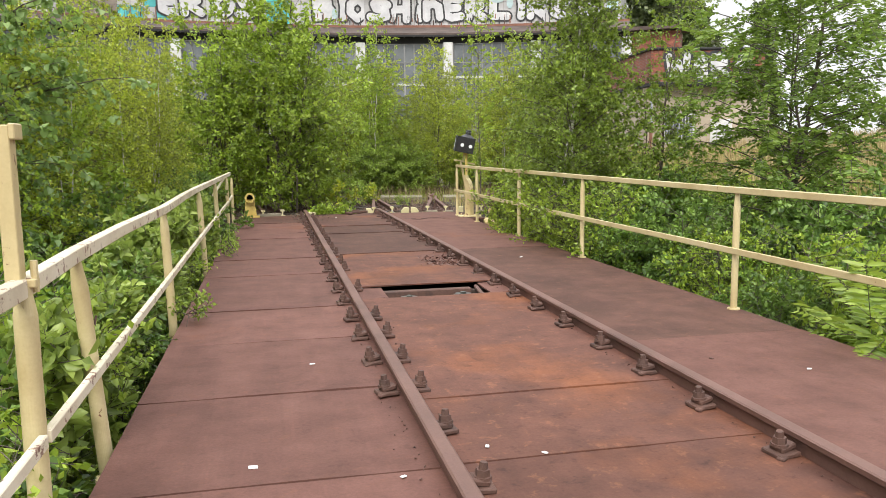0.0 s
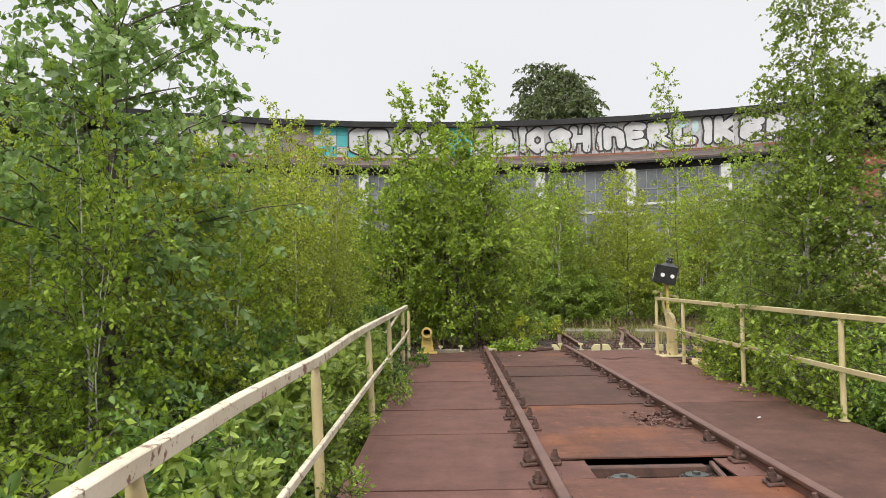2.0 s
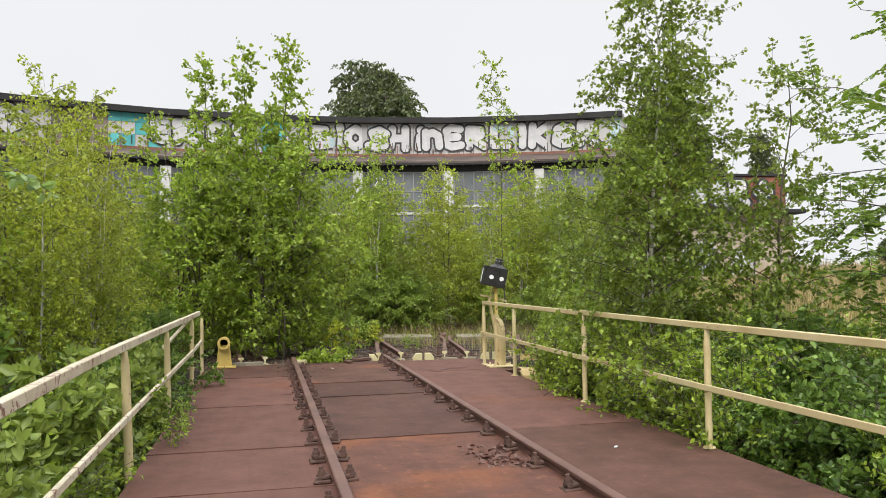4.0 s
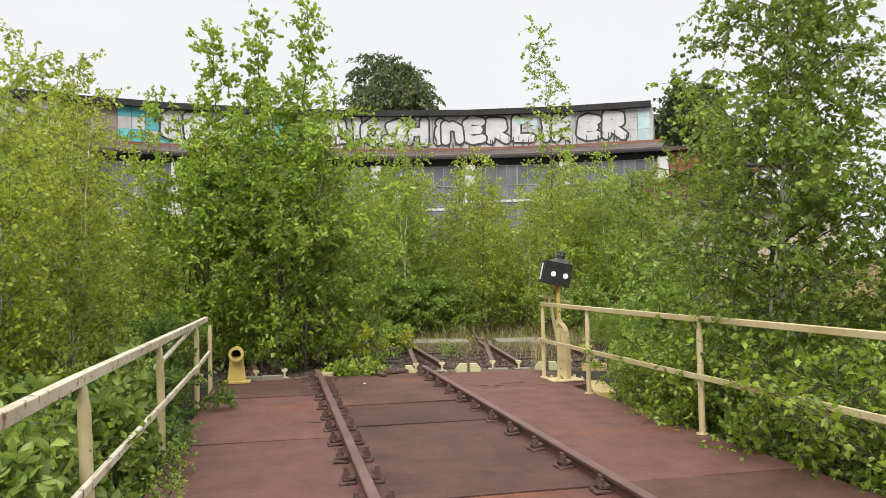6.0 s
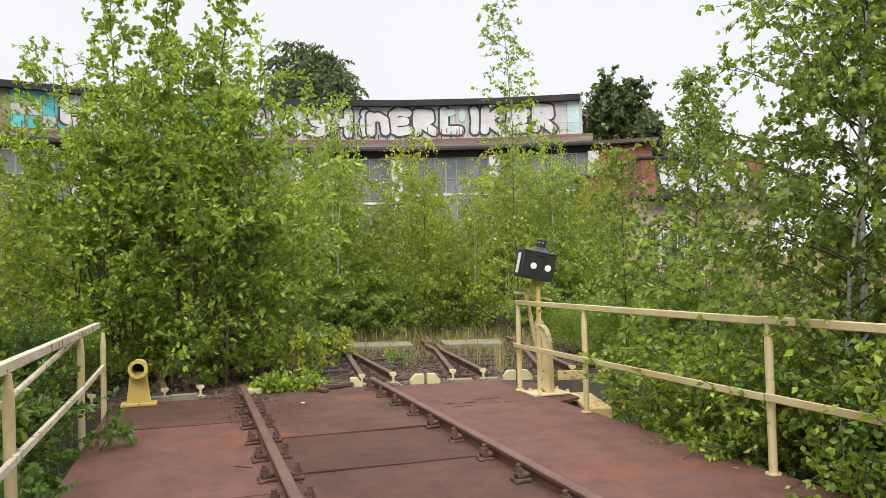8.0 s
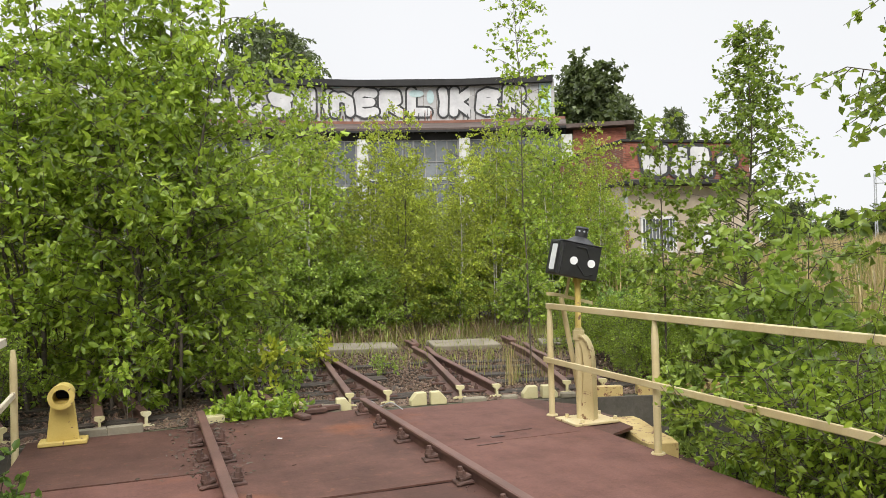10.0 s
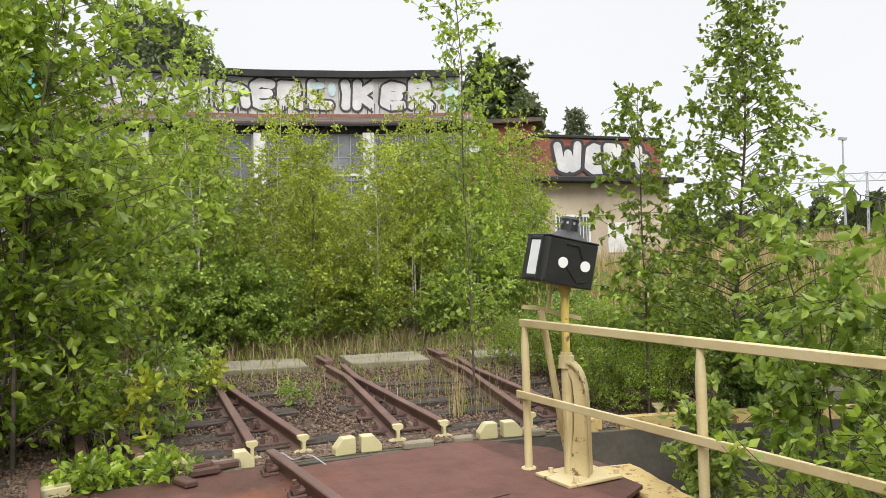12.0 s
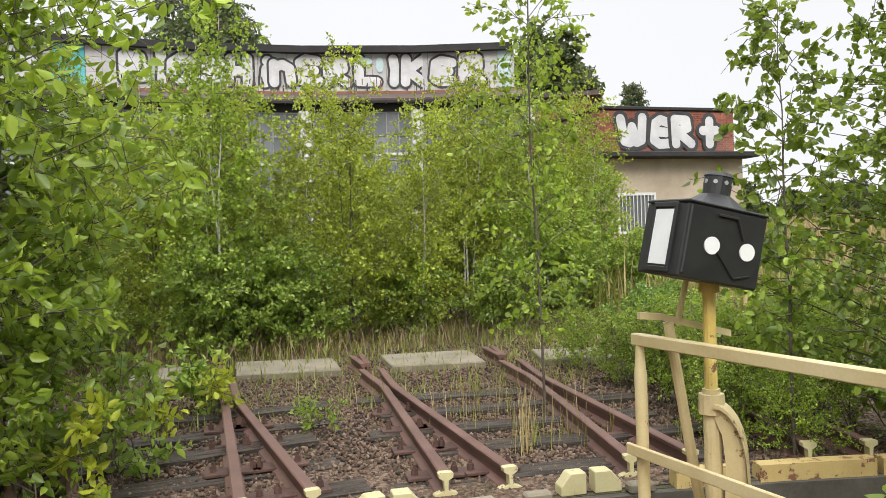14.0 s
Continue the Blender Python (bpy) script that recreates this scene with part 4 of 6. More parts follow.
bm = bmesh.new()
box(bm, (0, 0, 0), (0.28, 1.0, 0.16), None, 0.012)
bmesh.ops.subdivide_edges(bm, edges=[e for e in bm.edges if e.calc_length() > 0.5], cuts=6)
for v in bm.verts:
    v.co += Vector((noise.noise(v.co * 4) * 0.02, 0, noise.noise(v.co * 5 + Vector((3, 0, 0))) * 0.025))
b = part("timber_baulk", bm, M_RIM)
b.matrix_basis = pose(2.72, 13.25, -0.14, 0, 0, -14)
tagged(b, "rotten yellow painted timber baulk beside the bridge", "timber")
bm = bmesh.new()
box(bm, (2.75, 13.4, -0.45), (0.5, 1.6, 0.42), None, 0.01)
box(bm, (2.6, 13.9, -0.13), (0.55, 0.4, 0.1), None, 0.01)
tagged(part("lock_bracket", bm, M_BOLT), "dark rusted bracket of the turntable lock", "bracket")

coup = thing("rail_clamp", "rusted wheel stop bolted across the deck end", "wheel stop")
for k, (x, y, z, sx, sy, sz, rz) in enumerate(((0.20, 14.97, 0.05, 0.30, 0.06, 0.05, 10), (0.24, 14.88, 0.035, 0.28, 0.05, 0.045, 6), (0.12, 14.74, 0.025, 0.09, 0.2, 0.04, 16), (0.42, 15.0, 0.03, 0.22, 0.06, 0.05, 3))):
    bm = bmesh.new()
    box(bm, (0, 0, 0), (sx, sy, sz), None, 0.008)
    b = part("flange_bar", bm, M_BOLT, coup)
    b.matrix_basis = pose(x, y, z, 0, 0, rz)
bm = bmesh.new()
for q in range(12):
    t0, t1 = q / 12, (q + 1) / 12
    f = lambda t: Vector((0.74 + 0.3 * t, 14.95 - 0.35 * t + 0.12 * math.sin(3 * t), 0.02 + 0.05 * math.sin(t * 6) ** 2))
    rod(bm, f(t0), f(t1), 0.005, 0.005, 6)
tagged(part("cable", bm, M_ZINC), "grey loose cable lying on the deck end", "cable")

# ---- concrete crossing slabs ----
for k, pts in enumerate((((1.46, 19.66), (2.57, 19.29), (2.74, 20.22), (1.64, 20.68)), ((3.13, 19.16), (4.16, 18.83), (4.42, 19.82), (3.32, 20.11)), ((0.2, 20.1), (0.93, 19.75), (1.0, 20.74), (0.26, 20.84)), ((4.75, 18.55), (5.62, 18.2), (5.83, 19.0), (5.07, 19.35)))):
    bm = bmesh.new()
    prism(bm, [(x, y + 0.28) for x, y in pts], -0.12, 0.03)
    bmesh.ops.bevel(bm, geom=list(bm.edges), offset=0.012, segments=1, affect='EDGES')
    tagged(part("concrete_slab", bm, M_CONC), "pale weathered concrete crossing slab between the tracks", "slab", "crossing slabs")

# ---- the roundhouse ----
C = Vector((1.25, 10.46, 0))
R_CLER, R_EAVE, BAY = 43.9, 41.0, 8.1
BAYS = [29.0 - BAY * k for k in range(10)]


def polar(r, deg, z=0.0):
    a = radians(deg)
    return Vector((C.x + r * math.sin(a), C.y + r * math.cos(a), z))


def slab(bm, a, b, z0, z1, depth):
    """A wall slab between plan points a and b, its face towards the pit, depth behind it."""
    d = (b - a).normalized()
    back = Vector((-d.y, d.x, 0)) if Vector((-d.y, d.x, 0)).dot(a - C) > 0 else Vector((d.y, -d.x, 0))
    prism(bm, [(p.x, p.y) for p in (a, b, b + back * depth, a + back * depth)], z0, z1)


house = thing("roundhouse", "abandoned curved brick roundhouse with graffiti on its clerestory", "building")


STROKES = {
    "B": (((0, 0), (0, 1), (0.6, 0.95), (0.62, 0.66), (0.15, 0.54), (0.75, 0.44), (0.75, 0.1), (0, 0)),),
    "I": (((0.3, 0), (0.36, 0.5), (0.3, 1)),),
    "i": (((0.3, 0), (0.34, 0.62)), ((0.36, 1.0), (0.37, 1.02))),
    "O": (((0.4, 0), (0.02, 0.3), (0.02, 0.7), (0.4, 1), (0.78, 0.7), (0.78, 0.3), (0.4, 0)),),
    "S": (((0.8, 0.8), (0.45, 1), (0.08, 0.82), (0.2, 0.55), (0.7, 0.46), (0.76, 0.15), (0.4, 0), (-0.08, 0.08)),),
    "H": (((0, 0), (0.05, 0.95)), ((0.78, -0.02), (0.72, 1)), ((0.05, 0.45), (0.75, 0.5))),
    "N": (((0, 0), (0.05, 0.85)), ((0.05, 0.7), (0.4, 0.8), (0.68, 0.6), (0.7, 0))),
    "E": (((0.75, 0.9), (0.3, 1), (0.05, 0.85), (0.0, 0.15), (0.3, 0), (0.78, 0.06)), ((0.05, 0.5), (0.62, 0.5))),
    "R": (((0, 0), (0, 1), (0.6, 0.95), (0.64, 0.64), (0.1, 0.5), (0.8, -0.02)),),
    "L": (((0.05, 1), (0, 0.05), (0.75, 0.0)),),
    "K": (((0, 0), (0, 1)), ((0.72, 1), (0.08, 0.5), (0.8, 0))),
    "W": (((0, 1), (0.1, 0.1), (0.3, 0.02), (0.42, 0.65), (0.55, 0.02), (0.75, 0.1), (0.85, 1)),),
    "+": (((0.4, 0.0), (0.4, 0.95)), ((0.05, 0.55), (0.78, 0.55))),
}


def blob(bm, skeleton, wide, high, radius, depth):
    """The fat rounded body of sprayed strokes, laid flat and thin, one stroke piece over the other."""
    for stroke in skeleton:
        last = None
        pts = [Vector((u * wide, w * (high - 2 * radius) + radius, 0)) for u, w in stroke]
        for a, b in zip(pts, pts[1:]):
            d = (b - a).normalized()
            n = Vector((-d.y, d.x, 0))
            rim = []
            for k in range(9):
                f = math.pi * k / 8
                rim.append(b + (n * math.cos(f) + d * math.sin(f)) * radius)
            for k in range(9):
                f = math.pi * k / 8
                rim.append(a - (n * math.cos(f) + d * math.sin(f)) * radius)
            vs = [bm.verts.new(p + Vector((0, 0, depth))) for p in rim[::-1]]
            bm.faces.new(vs if (vs[1].co - vs[0].co).cross(vs[2].co - vs[1].co).z > 0 else vs[::-1])
            if last is not None:
                bm.faces.new((last[13], last[14], vs[4]))
            last = vs
            depth += 0.0006
    return depth


def letter(ch, wide, high, m, parent, ink, body, lift=0.0):
    """One bubble letter: a black sprayed body with its silver fill in front."""
    for radius, depth, mat, nm in ((ink, lift, M_INK, "graffiti_outline"), (body, lift + 0.008, M_SILVER, "graffiti_fill")):
        bm = bmesh.new()
        skeleton = STROKES[ch]
        blob(bm, skeleton, wide, high - 2 * (ink - radius), radius, depth)
        if radius < ink:
            bmesh.ops.translate(bm, verts=bm.verts, vec=(0, ink - radius, 0))
        bmesh.ops.transform(bm, matrix=m, verts=bm.verts)
        part(nm, bm, mat, parent)


def wall_pose(deg, r, z):
    """Faces the pit: local x runs along the wall as seen from the pit, local y is up."""
    p = polar(r, deg, z)
    a = radians(deg)
    right, up = Vector((math.cos(a), -math.sin(a), 0)), Vector((0, 0, 1))
    m = Matrix((right, up, right.cross(up))).transposed().to_4x4()
    m.translation = p
    return m


rnd = random.Random(3)
for k in range(len(BAYS) - 1):
    a1, a0 = BAYS[k], BAYS[k + 1]
    mid = (a0 + a1) / 2
    top1 = 28.1 if k == 0 else a1
    rc = R_CLER * math.cos(radians(BAY / 2))
    re = R_EAVE * math.cos(radians(BAY / 2))
    # clerestory wall of square sheets
    bm = bmesh.new()
    slab(bm, polar(R_CLER, a0), polar(R_CLER, top1), 9.2, 12.1, 0.3)
    wall = part("clerestory_wall", bm, M_BROWNP, house, "sheeted clerestory wall")
    wm = wall_pose(mid, rc - 0.02, 0)
    chord = 2 * R_CLER * math.sin(radians(BAY / 2))
    n = 8
    for i in range(n - (k == 0)):
        for j in range(3):
            z0, z1 = 9.85 + j * 0.75, 9.85 + (j + 1) * 0.75
            teal = (k == 5 and i > 3) or (k == 3 and i < 2)
            if k == 5 and j == 2 and i == 3:
                continue
            mat = M_TEAL if teal and rnd.random() < 0.8 else (M_BROWNP if k == 5 and i < 4 else (M_TEALPALE if k == 0 and i == 6 else M_PANELWALL))
            bm = bmesh.new()
            box(bm, (-chord / 2 + chord * (i + 0.5) / n, (z0 + z1) / 2, 0.0), (chord / n - 0.025, 0.735, 0.03), wm)
            part("sheet", bm, mat, wall)
    # black roof edge and roof
    bm = bmesh.new()
    slab(bm, polar(R_CLER - 0.45, a0), polar(R_CLER - 0.45, top1), 11.93, 12.3, 12.5)
    part("roof", bm, M_TAR, house, "black felt roof edge")
    # lower lean-to roof
    bm = bmesh.new()
    prof_pts = [(R_CLER + 0.05, 9.75), (R_EAVE - 0.5, 8.86), (R_EAVE - 0.5, 8.70), (R_CLER + 0.05, 9.5)]
    q0 = [bm.verts.new(polar(r, a0, z)) for r, z in prof_pts]
    q1 = [bm.verts.new(polar(r, a1, z)) for r, z in prof_pts]
    for i in range(4):
        bm.faces.new((q0[i], q0[(i + 1) % 4], q1[(i + 1) % 4], q1[i]))
    bm.faces.new(q0)
    bm.faces.new(q1[::-1])
    bmesh.ops.recalc_face_normals(bm, faces=bm.faces)
    part("lower_roof", bm, M_ROOF, house, "mossy brown lean-to roof")
    bm = bmesh.new()
    slab(bm, polar(R_CLER - 0.12, a0), polar(R_CLER - 0.12, a1), 9.70, 9.86, 0.1)
    part("flashing", bm, M_REDSTRIP, house)
    bm = bmesh.new()
    slab(bm, polar(R_EAVE - 0.58, a0), polar(R_EAVE - 0.58, a1), 8.62, 8.74, 0.12)
    part("gutter", bm, M_TAR, house)
    bm = bmesh.new()
    slab(bm, polar(R_EAVE, a0), polar(R_EAVE, a1), 8.25, 8.72, 0.4)
    part("lintel", bm, M_TAR, house, "black lintel over the gates")
    # rafters under the eave
    for i in range(9):
        aa = a0 + (a1 - a0) * (i + 0.5) / 9
        bm = bmesh.new()
        p, q = polar(R_EAVE - 0.5, aa, 8.66), polar(R_EAVE + 0.1, aa, 8.70)
        rod(bm, p, q, 0.05, 0.05, 4)
        part("rafter_end", bm, M_STEELGREY, house)
    # pier
    bm = bmesh.new()
    pm = wall_pose(a1, R_EAVE, 0)
    box(bm, (0, 4.1, 0), (0.62, 8.4, 0.6), pm, 0.03)
    part("pier", bm, M_WHITEWASH, house, "whitewashed pier between gates")
    # gate: two leaves with panes
    gm = wall_pose(mid, re + 0.05, 0)
    width = 2 * R_EAVE * math.sin(radians(BAY / 2)) - 0.7
    bm = bmesh.new()
    box(bm, (0, 1.6, -0.06), (width, 3.4, 0.06), gm)
    box(bm, (0, 5.6, -0.10), (width, 5.4, 0.04), gm)
    gate = part("gate", bm, M_STEELGREY, house, "grey steel gate with a glazed upper half")
    cols, rows = 8, 4
    for i in range(cols):
        for j in range(rows):
            w, h = width / cols, 1.24
            bm = bmesh.new()
            box(bm, (-width / 2 + w * (i + 0.5), 8.25 - h * (j + 0.5), -0.02), (w - 0.07, h - 0.07, 0.02), gm)
            part("pane", bm, M_PANE, gate)
    bm = bmesh.new()
    for i in range(cols + 1):
        box(bm, (-width / 2 + width * i / cols, 5.75, 0.0), (0.10 if i % 4 == 0 else 0.055, 5.0, 0.07), gm)
    for j in range(rows + 1):
        box(bm, (0, 8.25 - 1.24 * j, 0.0), (width, 0.055 if j else 0.1, 0.06), gm)
    part("glazing_frame", bm, M_STEELGREY, gate)
    bm = bmesh.new()
    box(bm, (0, 6.05 if k < 2 else 5.6, 0.03), (width, 0.14, 0.07), gm)
    part("cross_rail", bm, M_WHITEWASH, gate)
bm = bmesh.new()
slab(bm, polar(R_CLER + 12.0, BAYS[-1]), polar(R_CLER + 12.0, BAYS[0]), 0, 11.5, 0.4)
part("rear_wall", bm, M_BRICK, house)


def text_plate(body, m, size, mat, parent, nm="sign"):
    cu = bpy.data.curves.new(nm, 'FONT')
    cu.body, cu.size, cu.extrude, cu.align_x = body, size, 0.005, 'CENTER'
    tmp = bpy.data.objects.new(nm, cu)
    me = bpy.data.meshes.new_from_object(tmp)
    bpy.data.objects.remove(tmp)
    me.materials.clear()
    me.materials.append(mat)
    ob = new(nm, me)
    ob.parent = parent
    ob.matrix_basis = m
    return ob


number = text_plate("21", wall_pose(6.6, R_EAVE - 0.2, 7.35), 0.75, M_WHITEWASH, house, "gate_number")

# end wall and brick pier at the open end of the arc
end = thing("end_wall", "red brick end wall of the roundhouse under the eave", "wall", kind="structure")
e0, e1 = polar(R_EAVE - 0.1, 29.5), polar(R_EAVE - 0.1, 33.6)
bm = bmesh.new()
slab(bm, e0, e1, 0, 8.55, 2.6)
core = part("brick_core", bm, M_BRICKWALL, end)
bm = bmesh.new()
q = [polar(R_EAVE - 0.6, 29.0), polar(R_EAVE - 0.6, 34.2), polar(R_CLER - 1, 34.2), polar(R_CLER - 1, 29.0)]
prism(bm, [(p.x, p.y) for p in q], 8.6, 8.82)
part("eave_slab", bm, M_ROOF, end)
bm = bmesh.new()
slab(bm, polar(R_CLER - 0.1, 27.95), polar(R_CLER - 0.1, 28.2), 8.7, 12.15, 10)
part("gable_edge", bm, M_PANELWALL, end)

# bricks of the end wall: courses that can be told apart
BRICK = bmesh.new()
box(BRICK, (0, 0, 0), (0.242, 0.067, 0.03))
brick_me = bpy.data.meshes.new("brick")
BRICK.to_mesh(brick_me)
BRICK.free()
brick_me.materials.append(M_BRICK)


def brick_courses(parent, a, b, z0, z1, limit=290):
    """The top courses, laid proud on the face between plan points a and b."""
    d = (b - a)
    length = d.length
    d.normalize()
    face = Vector((d.y, -d.x, 0))
    if face.dot(C - a) < 0:
        face = -face
    rows = int((z1 - z0) / 0.075)
    made = 0
    for j in range(rows - 1, -1, -1):
        x = 0.125 + (0.125 if j % 2 else 0.0)
        while x < length - 0.1:
            if made >= limit:
                return
            p = a + d * x + face * 0.006
            m = Matrix((d, Vector((0, 0, 1)), d.cross(Vector((0, 0, 1))))).transposed().to_4x4()
            m.translation = (p.x, p.y, z0 + 0.075 * (j + 0.5))
            share("brick", brick_me, m, parent)
            made += 1
            x += 0.25


brick_courses(core, e0, e1, 4.6, 8.5, 280)

# graffiti on the clerestory
gz = 9.98
rc2 = R_CLER * math.cos(radians(BAY / 2)) - 0.06
run = list(zip("BIOSHiNERLIKER", (1.0, 2.9, 3.9, 5.9, 7.7, 9.7, 10.9, 12.7, 14.7, 16.9, 18.9, 20.2, 22.3, 24.4)))
run += list(zip("EROS", (-12.0, -10.2, -7.6, -5.6))) + list(zip("OSOOSO", (-35.0, -32.6, -30.2, -27.8, -25.4, -23.2)))
for k, (ch, deg) in enumerate(run):
    kbay = min(range(9), key=lambda q: abs((BAYS[q] + BAYS[q + 1]) / 2 - deg - 0.5))
    mid = (BAYS[kbay] + BAYS[kbay + 1]) / 2
    m = wall_pose(mid, rc2, gz - 0.02) @ Matrix.Translation((R_CLER * math.tan(radians(deg - mid)), 0, 0))
    letter(ch, 1.3, 2.02 + 0.08 * math.sin(deg * 5), m @ pose(0, 0, 0, 0, 0, 4 * math.sin(deg * 3)), house, 0.385, 0.262, 0.012 * (k % 4))

rnd = random.Random(44)
for k in range(150):
    deg = rnd.uniform(0.5, 26.5) if k < 110 else rnd.uniform(-37, -2)
    kbay = min(range(9), key=lambda q: abs((BAYS[q] + BAYS[q + 1]) / 2 - deg))
    mid = (BAYS[kbay] + BAYS[kbay + 1]) / 2
    ln = rnd.uniform(0.25, 0.9)
    bm = bmesh.new()
    box(bm, (R_CLER * math.tan(radians(deg - mid)), 10.15 - ln / 2 + rnd.uniform(0, 0.5), 0.022), (rnd.uniform(0.03, 0.07), ln, 0.006), wall_pose(mid, rc2, 0))
    part("paint_drip", bm, rnd.choice((M_INK, M_INK, M_REDSTRIP)), house)
for deg, z, w, h in ((6.1, 11.3, 0.26, 0.5), (17.3, 11.5, 0.45, 0.22), (18.4, 11.3, 0.22, 0.42), (11.0, 11.95, 0.3, 0.12), (2.6, 10.6, 0.2, 0.35)):
    kbay = min(range(9), key=lambda q: abs((BAYS[q] + BAYS[q + 1]) / 2 - deg))
    mid = (BAYS[kbay] + BAYS[kbay + 1]) / 2
    bm = bmesh.new()
    bmesh.ops.create_cone(bm, cap_ends=True, segments=14, radius1=1.0, radius2=1.0, depth=1.0, matrix=wall_pose(mid, rc2, 0) @ Matrix.Translation((R_CLER * math.tan(radians(deg - mid)), z, 0.03)) @ Matrix.Diagonal((w, h, 0.006, 1)))
    part("paint_accent", bm, M_TEALPALE, house, "pale teal sprayed accent")

# ---- annex ----
annex = thing("annex", "low beige plastered annex with a brick parapet and barred window", "building")
A0, A1 = Vector((16.55, 34.0, 0)), Vector((22.2, 33.3, 0))
ax = (A1 - A0).normalized()
an = Vector((ax.y, -ax.x, 0))
AM = Matrix((ax, Vector((0, 0, 1)), an)).transposed().to_4x4()
AM.translation = A0
AL = (A1 - A0).length
bm = bmesh.new()
box(bm, (AL / 2 + 0.1, 2.1, -4.0), (AL + 0.5, 4.3, 8.0), AM)
part("plaster_wall", bm, M_PLASTER, annex)
bm = bmesh.new()
box(bm, (AL / 2, 5.05, -3.9), (AL, 1.7, 7.8), AM)
para = part("parapet", bm, M_BRICKWALL, annex, "brick parapet")
bm = bmesh.new()
box(bm, (AL / 2, 5.96, -3.9), (AL + 0.16, 0.12, 8.0), AM, 0.02)
part("coping", bm, M_TAR, annex)
bm = bmesh.new()
box(bm, (AL / 2 + 0.2, 4.25, -3.7), (AL + 0.8, 0.2, 8.8), AM, 0.03)
part("eave", bm, M_TAR, annex, "dark overhanging eave")
brick_courses(para, A0 + an * 0.004, A1 + an * 0.004, 4.35, 5.9, 280)
for k, (ch, x) in enumerate((("W", 0.95), ("E", 2.2), ("R", 3.15), ("+", 4.25))):
    letter(ch, 1.05 if ch == "W" else 0.8, 1.5, AM @ Matrix.Translation((x, 4.38, 0.05)) @ pose(0, 0, 0, 0, 0, (3, -4, 2, 0)[k]), annex, 0.31, 0.175, 0.012 * k)
win = bmesh.new()
box(win, (1.45, 2.2, 0.0), (1.4, 1.3, 0.05), AM)
wpart = part("window", win, M_PANE, annex, "dark window")
bm = bmesh.new()
for dx, dy, sx, sy in ((0, 0.68, 1.56, 0.1), (0, -0.7, 1.6, 0.1), (-0.74, 0, 0.08, 1.3), (0.74, 0, 0.08, 1.3)):
    box(bm, (1.45 + dx, 2.2 + dy, 0.03), (sx, sy, 0.1), AM)
part("window_frame", bm, M_WHITEWASH, wpart)
for i in range(9):
    bm = bmesh.new()
    rod(bm, AM @ Vector((0.85 + 0.15 * i, 1.55, 0.09)), AM @ Vector((0.85 + 0.15 * i, 2.85, 0.09)), 0.018, 0.018, 6)
    part("window_bar", bm, M_WHITEWASH, wpart)
bm = bmesh.new()
box(bm, (3.6, 2.0, 0.01), (1.1, 1.2, 0.05), AM, 0.01)
part("boarded_opening", bm, M_WHITEWASH, annex, "white boarded window opening")
bm = bmesh.new()
rod(bm, AM @ Vector((0.05, 0.0, 0.1)), AM @ Vector((0.05, 4.2, 0.1)), 0.07, 0.07, 10)
part("downpipe", bm, M_ZINC, annex)
bm = bmesh.new()
rod(bm, AM @ Vector((0.05, 0.0, 0.1)), AM @ Vector((0.05, 2.4, 0.1)), 0.076, 0.076, 10)
part("downpipe_sleeve", bm, M_REDSTRIP, annex, "red painted lower pipe")

# ---- railway masts far off ----
gantry = thing("catenary_gantry", "grey steel railway catenary gantry beyond the field", "gantry")
g0, g1 = Vector((82, 78, 0)), Vector((104, 64, 0))
for p in (g0, (g0 + g1) / 2, g1):
    bm = bmesh.new()
    for dx in (-0.2, 0.2):
        rod(bm, p + Vector((dx, 0, 0)), p + Vector((dx * 0.7, 0, 10.6)), 0.08, 0.06, 6)
    for i in range(10):
        rod(bm, p + Vector((-0.2, 0, i)), p + Vector((0.2, 0, i + 1)), 0.03, 0.03, 4)
    part("mast", bm, M_ZINC, gantry)
bm = bmesh.new()
for z in (9.4, 10.4):
    rod(bm, g0 + Vector((0, 0, z)), g1 + Vector((0, 0, z)), 0.07, 0.07, 6)
for i in range(24):
    a, b = g0.lerp(g1, i / 24), g0.lerp(g1, (i + 1) / 24)
    rod(bm, a + Vector((0, 0, 9.4 if i % 2 else 10.4)), b + Vector((0, 0, 10.4 if i % 2 else 9.4)), 0.035, 0.035, 4)
part("lattice_beam", bm, M_ZINC, gantry)
mast = thing("lamp_mast", "slender grey floodlight mast beside the railway", "mast")
bm = bmesh.new()
rod(bm, (66, 55.5, 0), (66, 55.5, 11.2), 0.13, 0.07, 8)
part("pole", bm, M_ZINC, mast)
bm = bmesh.new()
box(bm, (66, 55.5, 11.2), (0.9, 0.3, 0.25))
part("floodlight", bm, M_ZINC, mast)


